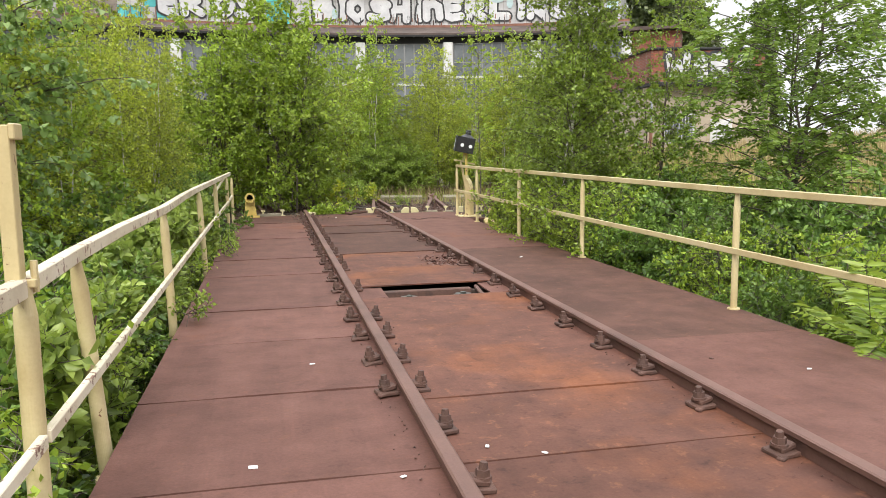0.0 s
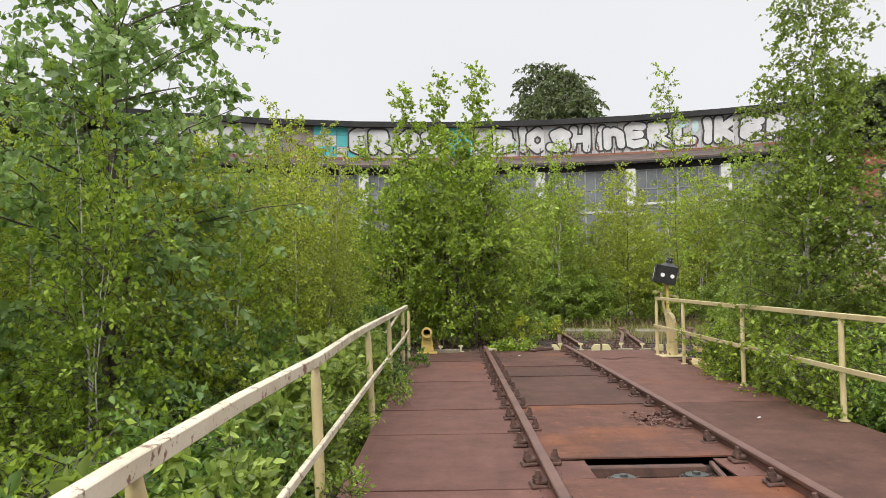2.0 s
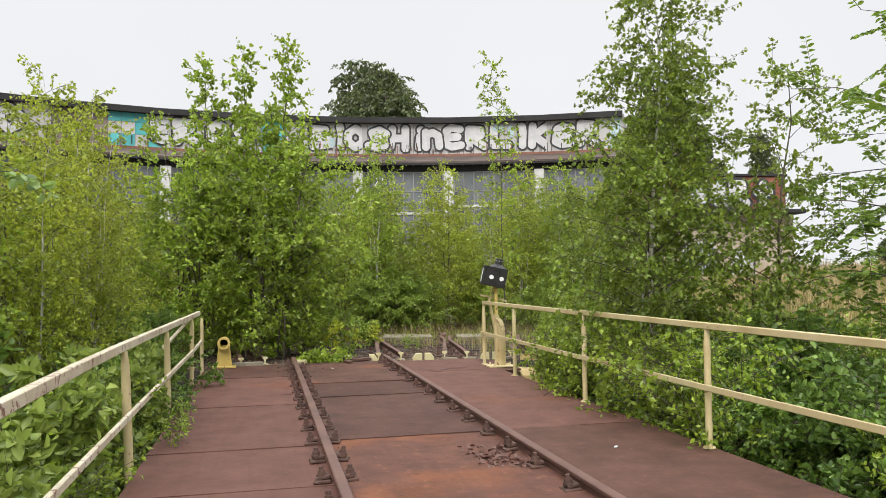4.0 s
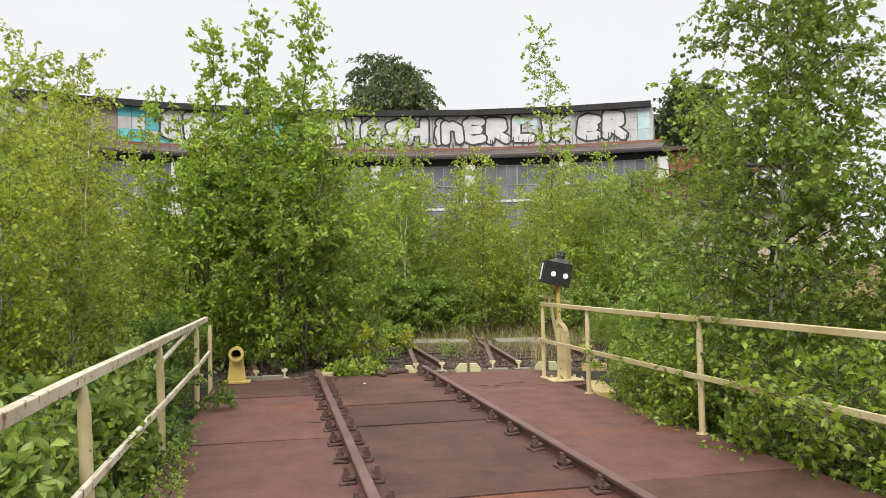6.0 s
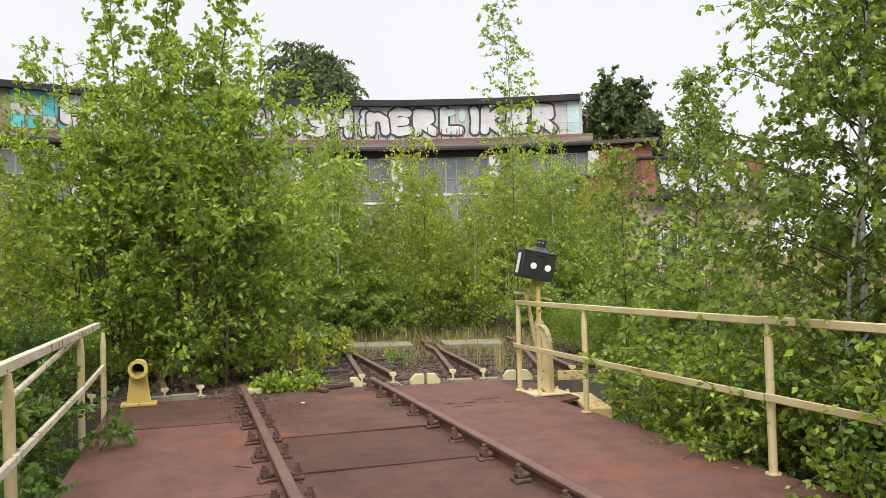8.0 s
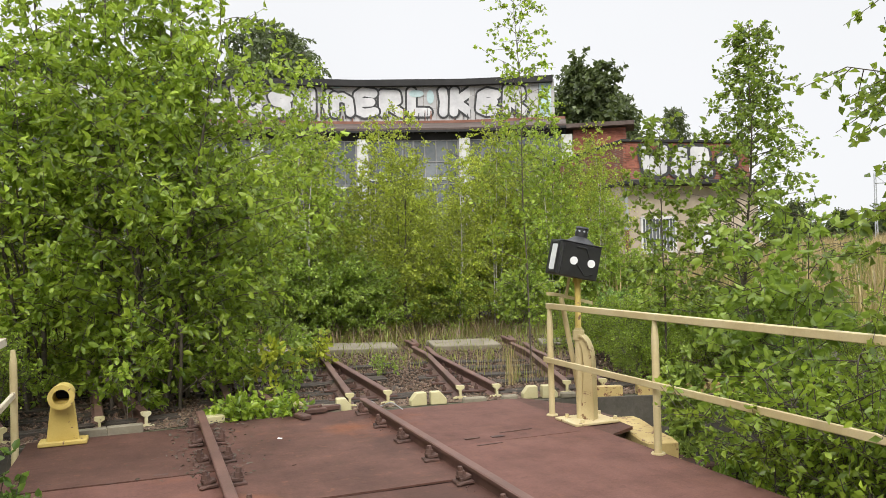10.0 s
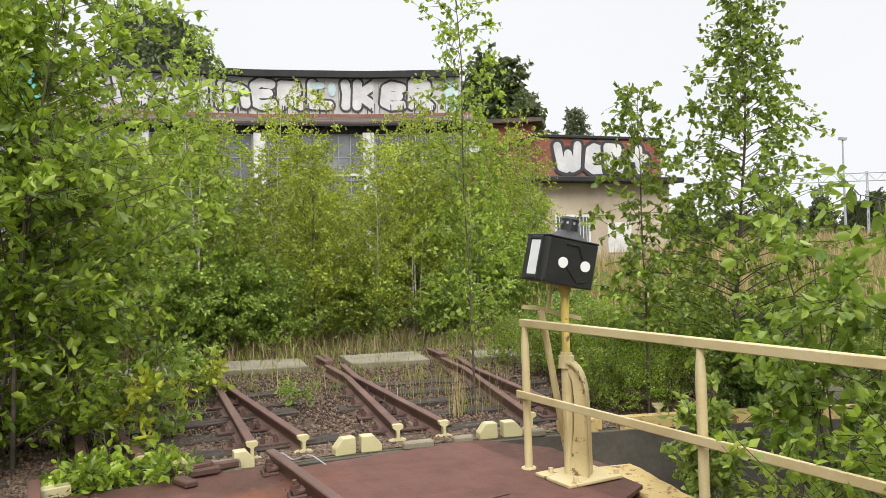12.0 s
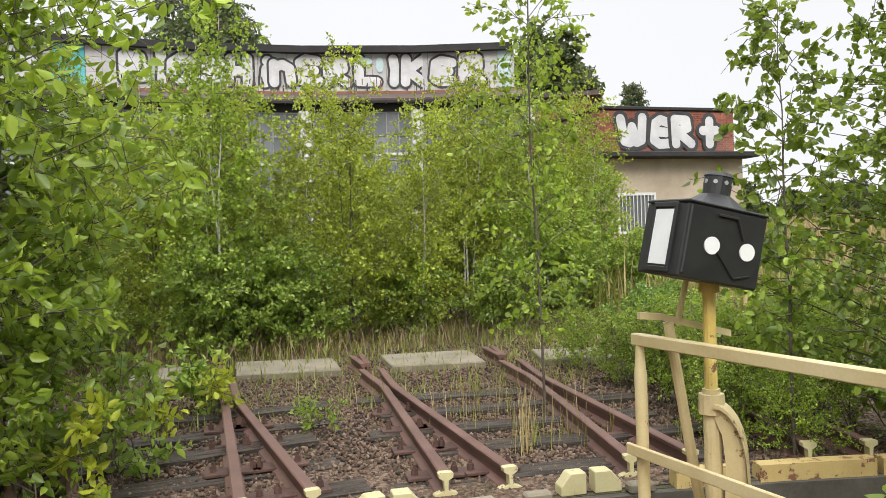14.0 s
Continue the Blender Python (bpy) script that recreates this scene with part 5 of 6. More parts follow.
# ---- plants ----
def leaf_cloud(base, axis, length, width, rng, fold=0.25, full=False):
    """Folded leaves: arrays of base points and unit axes to verts and triangles. full: six-cornered leaves for plants close by."""
    n = len(base)
    rv = rng.normal(size=(n, 3))
    side = np.cross(axis, rv)
    side /= np.linalg.norm(side, axis=1, keepdims=True) + 1e-9
    up = np.cross(side, axis)
    L = (length * rng.uniform(0.65, 1.25, n))[:, None]
    W = L * (width / length)
    if full:
        v = np.empty((n, 6, 3))
        bow = up * W * rng.uniform(-0.25, 0.15, (n, 1))
        v[:, 0] = base
        v[:, 1] = base + axis * L * 0.28 + side * W * 0.46 + up * W * fold
        v[:, 2] = base + axis * L * 0.64 + side * W * 0.40 + up * W * fold + bow
        v[:, 3] = base + axis * L + bow * 2
        v[:, 4] = base + axis * L * 0.64 - side * W * 0.40 + up * W * fold + bow
        v[:, 5] = base + axis * L * 0.28 - side * W * 0.46 + up * W * fold
        i = np.arange(n)[:, None] * 6
        t = np.concatenate([i + np.array([q]) for q in ((0, 1, 2), (0, 2, 3), (0, 3, 4), (0, 4, 5))], 1).reshape(-1, 3)
        return v.reshape(-1, 3), t
    mid = base + axis * L * 0.42
    v = np.empty((n, 4, 3))
    v[:, 0] = base
    v[:, 1] = mid + side * W * 0.5 + up * W * fold
    v[:, 2] = base + axis * L
    v[:, 3] = mid - side * W * 0.5 + up * W * fold
    i = np.arange(n)[:, None] * 4
    t = np.concatenate([i + np.array([[0, 1, 2]]), i + np.array([[0, 2, 3]])], 1).reshape(-1, 3)
    return v.reshape(-1, 3), t


def tubes(p0, p1, r0, r1, sides=4):
    """Tapered prisms between arrays of points."""
    n = len(p0)
    d = p1 - p0
    d /= np.linalg.norm(d, axis=1, keepdims=True) + 1e-9
    ref = np.where(np.abs(d[:, 2:3]) > 0.9, np.array([[1.0, 0, 0]]), np.array([[0, 0, 1.0]]))
    s = np.cross(d, ref)
    s /= np.linalg.norm(s, axis=1, keepdims=True) + 1e-9
    u = np.cross(s, d)
    ang = np.arange(sides) * 2 * np.pi / sides
    off = np.cos(ang)[None, :, None] * s[:, None] + np.sin(ang)[None, :, None] * u[:, None]
    v = np.concatenate([p0[:, None] + off * r0[:, None, None], p1[:, None] + off * r1[:, None, None]], 1)
    t = []
    for k in range(sides):
        q = (k + 1) % sides
        t += [(k, q, sides + q), (k, sides + q, sides + k)]
    i = (np.arange(n) * 2 * sides)[:, None, None]
    return v.reshape(-1, 3), (i + np.array(t)[None]).reshape(-1, 3)


def chain(pts, radii, sides=7):
    """One connected tapered tube through the points."""
    n = len(pts)
    d = np.gradient(pts, axis=0)
    d /= np.linalg.norm(d, axis=1, keepdims=True) + 1e-9
    s = np.cross(d, np.array([[0.31, 0.95, 0.05]]))
    s /= np.linalg.norm(s, axis=1, keepdims=True) + 1e-9
    u = np.cross(s, d)
    ang = np.arange(sides) * 2 * np.pi / sides
    v = pts[:, None] + (np.cos(ang)[None, :, None] * s[:, None] + np.sin(ang)[None, :, None] * u[:, None]) * radii[:, None, None]
    t = []
    for i in range(n - 1):
        for k in range(sides):
            a, b = i * sides + k, i * sides + (k + 1) % sides
            t += [(a, b, b + sides), (a, b + sides, a + sides)]
    return v.reshape(-1, 3), np.array(t)


def path_points(p0, p1, sag, n, rng, wob):
    t = np.linspace(0, 1, n)[:, None]
    p = p0 * (1 - t) + p1 * t
    p = p + np.array([[0, 0, 1.0]]) * sag * (4 * t * (1 - t))
    w = rng.normal(size=(n, 3)) * wob
    w[0] = 0
    return p + np.cumsum(w, 0) * t


def plant(name, label, category, at, height, stems=1, stem_r=0.03, spread=0.15, first=0.15, reach=1.0, shape=0.6, limbs=26, twigs=9, leaves=14,
          leaf=0.05, leaf_w=0.035, droop=0.2, rise=0.5, twig_len=0.32, leaf_mat=None, bark=None, seed=1, group="", pinnate=False, lean=(0, 0), slim=0.22, taper=0.7):
    """A branching plant: stems, limbs along them, twigs along the limbs, leaves along the twigs.
    shape: height share at which the crown is widest."""
    rng = np.random.default_rng(seed)
    sv, st, off = [], [], 0
    lv, lt, loff = [], [], 0
    bv, bt, boff = [], [], 0

    def add(bucket_v, bucket_t, o, v, t):
        bucket_v.append(v)
        bucket_t.append(t + o)
        return o + len(v)

    for s in range(stems):
        a = rng.uniform(0, 2 * np.pi)
        out = spread * height * (rng.uniform(0.3, 1.0) if stems > 1 else 0.2)
        h = height * (1.0 if s == 0 else rng.uniform(0.7, 0.97))
        foot = np.array([rng.normal() * 0.03 * stems, rng.normal() * 0.03 * stems, 0.0])
        top = np.array([np.cos(a) * out + lean[0], np.sin(a) * out + lean[1], h])
        m = 9
        sp = path_points(foot, top, 0.0, m, rng, 0.011 * height)
        tt = np.linspace(0, 1, m)
        rr = stem_r * (1 - 0.88 * tt) * (1.0 if s == 0 else 0.75)
        sv.append(sp)
        st.append(rr)
        n_l = max(4, int(limbs / stems))
        us = first + (1 - first) * (np.arange(n_l) + rng.uniform(0, 1, n_l)) / n_l
        for k, u in enumerate(us):
            p0 = np.array([np.interp(u, tt, sp[:, c]) for c in range(3)])
            prof_w = (u - first * 0.5) / (shape + 1e-6) if u < shape else (1 - u) / (1 - shape + 1e-6)
            rad = reach * (slim + (1 - slim) * max(0.0, min(1.0, prof_w)) ** taper) * rng.uniform(0.6, 1.12)
            az = k * 2.399 + rng.uniform(-0.5, 0.5)
            p1 = p0 + np.array([np.cos(az) * rad, np.sin(az) * rad, rad * rise * rng.uniform(0.5, 1.3)])
            p1[2] = min(p1[2], height * 1.03)
            lp = path_points(p0, p1, 0.06 * rad, 6, rng, 0.02 * rad)
            lr = max(0.004, stem_r * 0.32 * (1 - u * 0.6)) * np.linspace(1, 0.3, 6)
            boff = add(bv, bt, boff, *tubes(lp[:-1], lp[1:], lr[:-1], lr[1:], 4))
            nt_ = max(3, int(twigs * (0.5 + rad / reach)))
            ww = rng.uniform(0.2, 1.0, nt_)
            ww[-1] = 1.0
            ti = np.linspace(0, 1, 6)
            b0 = np.stack([np.interp(ww, ti, lp[:, c]) for c in range(3)], 1)
            ld = (p1 - p0) / (np.linalg.norm(p1 - p0) + 1e-9)
            dirs = ld[None] * 0.7 + rng.normal(size=(nt_, 3)) * 0.65
            dirs[:, 2] -= droop
            dirs /= np.linalg.norm(dirs, axis=1, keepdims=True)
            tl = twig_len * rng.uniform(0.5, 1.3, nt_)[:, None]
            b1 = b0 + dirs * tl
            b1[:, 2] -= droop * tl[:, 0] * 0.5
            boff = add(bv, bt, boff, *tubes(b0, b1, np.full(nt_, 0.0035), np.full(nt_, 0.0015), 3))
            if pinnate:
                fr = np.linspace(0.12, 1.0, leaves // 2)
                base = (b0[:, None] * (1 - fr[None, :, None]) + b1[:, None] * fr[None, :, None])
                td = (b1 - b0) / (np.linalg.norm(b1 - b0, axis=1, keepdims=True) + 1e-9)
                sd = np.cross(td, np.array([[0, 0, 1.0]]))
                sd /= np.linalg.norm(sd, axis=1, keepdims=True) + 1e-9
                bb, xx = [], []
                for sg in (-1, 1):
                    axs = sd * sg + td * 0.35
                    axs[:, 2] -= 0.12
                    axs /= np.linalg.norm(axs, axis=1, keepdims=True)
                    bb.append(base.reshape(-1, 3))
                    xx.append(np.repeat(axs, len(fr), 0))
                bb, xx = np.concatenate(bb), np.concatenate(xx)
            else:
                fr = rng.uniform(0.1, 1.05, (nt_, leaves))
                bb = (b0[:, None] * (1 - fr[..., None]) + b1[:, None] * fr[..., None]).reshape(-1, 3) + rng.normal(size=(nt_ * leaves, 3)) * 0.012
                xx = rng.normal(size=(nt_ * leaves, 3)) + np.repeat(dirs, leaves, 0) * 0.5
                xx[:, 2] -= droop * 1.4
                xx /= np.linalg.norm(xx, axis=1, keepdims=True)
            loff = add(lv, lt, loff, *leaf_cloud(bb, xx, leaf, leaf_w, rng, 0.25, leaf >= 0.055 and leaf < 0.2))
    root = thing(name, label, category, pose(*at), group)
    for pts, rad_ in zip(sv, st):
        raw("stem", *chain(pts, rad_), bark, root, True)
    tagged(raw("branchwork", np.concatenate(bv), np.concatenate(bt), M_BARK, root, True), kind="stuff")
    tagged(raw("foliage", np.concatenate(lv), np.concatenate(lt), leaf_mat, root), kind="stuff")
    return root


def put(proto, x, y, z, turn, size, tall=1.0):
    return copy_thing(proto, pose(x, y, z, 0, 0, turn) @ Matrix.Diagonal((size, size, size * tall, 1)))


BIRCH_LABEL = "young birch sapling with fine bright green leaves"
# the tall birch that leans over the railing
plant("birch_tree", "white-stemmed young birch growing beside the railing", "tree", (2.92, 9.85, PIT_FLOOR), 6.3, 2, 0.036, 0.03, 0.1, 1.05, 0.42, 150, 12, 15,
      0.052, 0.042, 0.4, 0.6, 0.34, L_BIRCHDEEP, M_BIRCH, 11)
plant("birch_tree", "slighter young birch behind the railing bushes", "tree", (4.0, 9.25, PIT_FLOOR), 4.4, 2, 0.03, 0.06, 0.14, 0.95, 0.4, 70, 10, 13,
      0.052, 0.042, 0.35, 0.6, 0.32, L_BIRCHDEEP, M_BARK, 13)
# the dense shrub with poplar leaders at the end of the bridge
plum = plant("cherry_plum_shrub", "dense bright green broad-leaved shrub hanging over the track", "shrub", (-1.15, 16.45, -0.05), 4.7, 8, 0.028, 0.17, 0.02, 1.65, 0.34, 200, 10, 8,
      0.092, 0.05, 0.15, 0.45, 0.36, L_PLUM, M_BARK, 12)
plant("cherry_plum_shrub", "broad dark green shrub crowding the end of the railing", "shrub", (-2.5, 16.9, -0.05), 4.3, 7, 0.024, 0.15, 0.02, 1.3, 0.3, 120, 9, 9,
      0.085, 0.046, 0.15, 0.5, 0.34, L_PLUM, M_BARK, 18)
for k, (x, y, h) in enumerate(((-0.82, 16.7, 6.15), (-1.5, 16.9, 5.5), (-2.2, 17.0, 5.4))):
    plant("poplar_sapling", "slender poplar shoot with large light green leaves", "tree", (x, y, -0.05), h, 1, 0.03, 0.05, 0.3, 0.5, 0.45, 34, 6, 8,
          0.085, 0.062, 0.1, 1.1, 0.26, L_PLUM, M_BARK, 20 + k)
plant("cherry_plum_shrub", "leggy bright green plum shoots beside the rails", "shrub", (-0.3, 16.75, -0.05), 2.6, 6, 0.014, 0.16, 0.05, 0.75, 0.4, 60, 7, 9,
      0.075, 0.044, 0.12, 0.5, 0.3, L_LIME, M_BARK, 15)
plant("cherry_plum_shrub", "low bright green plum shoots beside the rails", "shrub", (-0.45, 15.95, -0.05), 1.15, 5, 0.008, 0.25, 0.05, 0.42, 0.45, 26, 5, 7,
      0.07, 0.042, 0.1, 0.5, 0.2, L_PLUM, M_BARK, 16)
plant("cherry_plum_shrub", "low bright green plum shoots beside the rails", "shrub", (0.15, 16.35, -0.05), 0.95, 4, 0.008, 0.25, 0.05, 0.38, 0.45, 20, 5, 7,
      0.07, 0.042, 0.1, 0.5, 0.2, L_LIME, M_BARK, 17)
# low sprays over the deck end
for k, (x, y, z, h, r, n) in enumerate(((-0.42, 15.08, -0.04, 0.16, 0.2, 8), (0.0, 15.1, -0.04, 0.12, 0.2, 8), (-1.3, 15.6, -0.05, 0.75, 0.6, 16), (0.9, 18.5, -0.03, 0.55, 0.14, 8))):
    plant("plum_shoot", "low leafy shoots spilling over the deck end", "shrub", (x, y, z), h, 4, 0.006, 0.5, 0.05, r, 0.6, n, 5, 7, 0.07, 0.042, 0.1, 0.35, 0.15, L_PLUM if k < 3 else L_LIME, M_BARK, 30 + k)
for k, (x, y, h) in enumerate(((0.48, 17.1, 0.4), (0.95, 17.9, 0.5), (-0.05, 15.75, 0.6))):
    plant("plum_shoot", "fresh yellow-green leafy shoot beside the rails", "shrub", (x, y, -0.05), h, 2, 0.005, 0.15, 0.3, 0.12, 0.7, 6, 2, 5, 0.08, 0.045, 0.05, 0.7, 0.12, L_YOUNG, M_BARK, 130 + k)
# aspens on the near side
asp = plant("aspen_tree", "young aspen with round grey-green leaves beside the bridge", "tree", (-4.25, 6.6, PIT_FLOOR), 7.0, 3, 0.05, 0.06, 0.1, 1.65, 0.5, 84, 11, 12,
            0.072, 0.064, 0.25, 0.45, 0.42, L_ASPEN, M_BARK, 41, "trees beside the bridge")
put(asp, -5.2, 2.6, PIT_FLOOR, 130, 0.92)
put(asp, -7.6, 5.6, PIT_FLOOR, 300, 1.05)
put(asp, -6.3, -0.8, PIT_FLOOR, 80, 0.95)
# robinia on the other side
plant("robinia_tree", "robinia with feathery compound leaves beyond the railing", "tree", (4.6, 7.0, PIT_FLOOR), 5.5, 3, 0.045, 0.12, 0.25, 1.8, 0.55, 105, 11, 20,
      0.064, 0.032, 0.3, 0.35, 0.42, L_ROBINIA, M_BARK, 51, pinnate=True)
plant("sumac_shrub", "bright green feathery sumac fronds over the deck edge", "shrub", (2.62, 3.0, -0.5), 0.66, 3, 0.014, 0.2, 0.62, 0.12, 0.8, 9, 2, 30,
      0.12, 0.034, 0.15, 0.3, 0.72, L_LIME, M_BARK, 52, pinnate=True)
# broad-leaved bush by the lever and birches on the rim
plant("goat_willow_bush", "broad-leaved light green bush beyond the railing", "shrub", (3.35, 12.2, PIT_FLOOR), 2.75, 6, 0.016, 0.16, 0.15, 0.62, 0.4, 62, 6, 8,
      0.086, 0.052, 0.15, 0.55, 0.26, L_LIME, M_BARK, 61)
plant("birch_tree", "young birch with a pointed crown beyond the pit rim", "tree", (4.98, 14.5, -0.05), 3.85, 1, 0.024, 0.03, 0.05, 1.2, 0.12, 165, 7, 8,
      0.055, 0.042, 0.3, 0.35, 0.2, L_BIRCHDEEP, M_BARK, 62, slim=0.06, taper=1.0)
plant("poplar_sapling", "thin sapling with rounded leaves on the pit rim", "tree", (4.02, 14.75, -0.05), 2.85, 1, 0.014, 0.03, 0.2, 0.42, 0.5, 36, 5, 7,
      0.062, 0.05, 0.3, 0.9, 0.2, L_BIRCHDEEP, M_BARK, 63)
plant("aspen_sapling", "slim grey-stemmed sapling growing between the tracks", "tree", (3.44, 16.7, -0.05), 5.9, 1, 0.0125, 0.02, 0.1, 0.5, 0.4, 60, 5, 7,
      0.058, 0.045, 0.3, 0.6, 0.26, L_PLUM, M_BARK, 64)

# thicket of saplings in front of the roundhouse
protos = []
for k in range(4):
    protos.append(plant("birch_sapling", BIRCH_LABEL, "tree", (2.5 + 2.2 * k, 24.6 + 0.9 * (k % 2), 0), 4.3, 3, 0.018, 0.07, 0.01, 0.85, 0.16, 84, 9, 13,
                        0.053, 0.042, 0.3, 0.8, 0.3, L_BIRCH if k != 2 else L_PLUM, M_BARK if k % 2 else M_BIRCH, 70 + k, "saplings before the roundhouse"))
rnd = random.Random(77)


def thicket(n, x0, x1, y0, y1, h0, h1, gap=0.85, keep=lambda x, y: True, ground=None):
    spots = []
    tries = 0
    while len(spots) < n and tries < 4000:
        tries += 1
        x, y = rnd.uniform(x0, x1), rnd.uniform(y0, y1)
        if not keep(x, y) or any((x - a) ** 2 + (y - b) ** 2 < gap * gap for a, b in spots):
            continue
        spots.append((x, y))
        h = rnd.uniform(h0, h1)
        put(protos[rnd.randrange(4)], x, y, ground_height(x, y) - 0.02 if ground is None else ground, rnd.uniform(0, 360), h / 4.3 * rnd.uniform(0.95, 1.15), rnd.uniform(0.9, 1.05))


gap_view = lambda x, y: not (9.0 < math.degrees(math.atan2(x, y - 11.0)) < 14.2)
thicket(32, -0.8, 9.6, 22.4, 29.0, 3.2, 4.7, 1.2, gap_view)
thicket(7, 1.5, 5.2, 23.0, 28.0, 2.0, 2.5, 0.7, lambda x, y: not gap_view(x, y))
thicket(30, -11.0, -1.5, 16.5, 29.0, 3.3, 4.3, 1.25, lambda x, y: math.hypot(x + 1.25, y - 16.6) > 1.5)
thicket(16, -9.5, -3.0, 10.0, 16.0, 2.9, 3.6, 1.1, lambda x, y: math.hypot(x, y - 3.7) > 11.8 or x < -3.8, None)
thicket(14, -6.6, -3.5, 4.0, 11.5, 2.9, 4.0, 0.9, lambda x, y: True, PIT_FLOOR)
for x, y, h in ((-3.75, 13.4, 4.0), (-4.45, 15.6, 4.9), (-3.2, 11.9, 3.1)):
    put(protos[0], x, y, ground_height(x, y) - 0.03, 50 * y, h / 4.3)
thicket(6, 8.0, 14.0, 18.0, 30.0, 1.4, 1.9, 1.4)

# low bushes in the pit along both sides of the bridge
bush = plant("dogwood_bush", "leafy dark green bush crowding the bridge edge", "shrub", (-2.9, 1.9, PIT_FLOOR), 1.55, 7, 0.012, 0.25, 0.1, 0.55, 0.6, 70, 9, 12,
             0.058, 0.038, 0.1, 0.6, 0.26, L_DARK, M_BARK, 81, "bushes along the bridge")
bush2 = plant("bramble_bush", "tangled mid-green bush crowding the bridge edge", "shrub", (3.0, 5.6, PIT_FLOOR), 1.55, 8, 0.010, 0.3, 0.1, 0.6, 0.6, 70, 8, 9,
              0.05, 0.03, 0.15, 0.5, 0.26, L_PLUM, M_BARK, 82, "bushes along the bridge")
rnd = random.Random(5)
for x, y0, y1, step in ((-2.75, -4.0, 13.0, 0.95), (-3.6, -4.0, 8.8, 1.0), (-4.6, -3.0, 8.5, 1.2), (3.0, -3.0, 11.6, 0.95), (3.9, -2.0, 12.0, 1.1), (5.0, 0.0, 11.5, 1.25)):
    y = y0
    while y < y1:
        put(bush if rnd.random() < (0.42 if x < 0 else 0.6) else bush2, x + rnd.uniform(-0.25, 0.2), y + rnd.uniform(-0.3, 0.3), PIT_FLOOR, rnd.uniform(0, 360), rnd.uniform(0.72, 1.15) * (0.95 if abs(x) < 3.2 else 1.1))
        y += step

for x, y, z, size in ((2.62, 8.0, PIT_FLOOR, 1.2), (2.62, 8.8, PIT_FLOOR, 1.25), (2.7, 10.4, PIT_FLOOR, 1.2), (2.66, 11.1, PIT_FLOOR, 1.1), (4.6, 12.3, PIT_FLOOR, 1.0), (5.4, 11.6, PIT_FLOOR, 1.1), (6.3, 11.2, PIT_FLOOR, 1.1), (6.0, 10.2, PIT_FLOOR, 1.2),
                      (4.15, 14.75, -0.06, 0.4), (4.8, 14.2, -0.06, 0.5), (5.4, 14.6, -0.06, 0.55), (6.0, 14.0, -0.05, 0.5), (4.6, 15.6, -0.06, 0.45), (4.7, 17.3, -0.05, 0.5), (5.3, 16.7, -0.05, 0.55), (5.4, 17.7, -0.05, 0.6), (4.9, 18.3, -0.05, 0.45), (-2.9, 14.9, -0.06, 0.6), (-2.5, 15.7, -0.05, 0.6), (-3.5, 14.5, -0.06, 0.65), (-3.3, 15.8, -0.05, 0.7), (-4.3, 14.2, -0.06, 0.7), (6.9, 13.6, -0.05, 0.5), (5.6, 16.4, -0.05, 0.55)):
    put(bush2 if (x * 7) % 2 < 1.2 else bush, x, y, z, 67 * x + 31 * y, size)
for x, y, size in ((4.35, 15.5, 0.6), (4.95, 15.1, 0.6), (4.55, 16.3, 0.62), (5.5, 15.8, 0.65), (5.15, 17.0, 0.6), (6.2, 15.1, 0.62), (6.3, 16.5, 0.65), (7.0, 15.7, 0.68), (3.95, 15.2, 0.42), (5.9, 17.6, 0.6), (7.6, 14.6, 0.65)):
    put(bush2, x, y, -0.06, 83 * x + 47 * y, size)
shoot = plant("willow_shoot", "upright leafy shoots beside the railing", "shrub", (-2.5, 2.2, PIT_FLOOR), 1.75, 5, 0.008, 0.14, 0.25, 0.24, 0.5, 36, 5, 8,
              0.09, 0.052, 0.05, 0.9, 0.14, L_SALLOW, M_BARK, 83, "shoots along the bridge")
for x, y, size in ((-2.62, 3.1, 0.95), (-2.5, 4.1, 0.9), (-2.6, 5.6, 1.0), (-2.55, 1.2, 0.9), (-2.7, 6.6, 1.05), (-2.5, 8.8, 1.0), (-2.6, 10.4, 1.02), (-2.55, 7.5, 1.05), (-2.42, 9.6, 1.0), (-2.62, 11.5, 1.02), (-2.7, 12.4, 1.05), (-2.5, 6.1, 0.9), (3.0, 13.05, 0.7)):
    put(shoot, x, y, PIT_FLOOR if x < 0 else -0.62, 97 * y, size)
sprig = plant("deck_weed", "small green weed growing through the deck edge", "weed", (-1.98, 9.6, -0.01), 0.24, 3, 0.003, 0.5, 0.2, 0.16, 0.6, 9, 3, 6, 0.04, 0.022, 0.0, 0.5, 0.09, L_LIME, M_BARK, 84, "weeds on the deck edge")
put(sprig, -2.02, 4.9, -0.01, 40, 1.0)
put(sprig, -2.0, 8.7, -0.01, 140, 0.9)
put(sprig, 1.55, 17.0, -0.05, 200, 1.1)

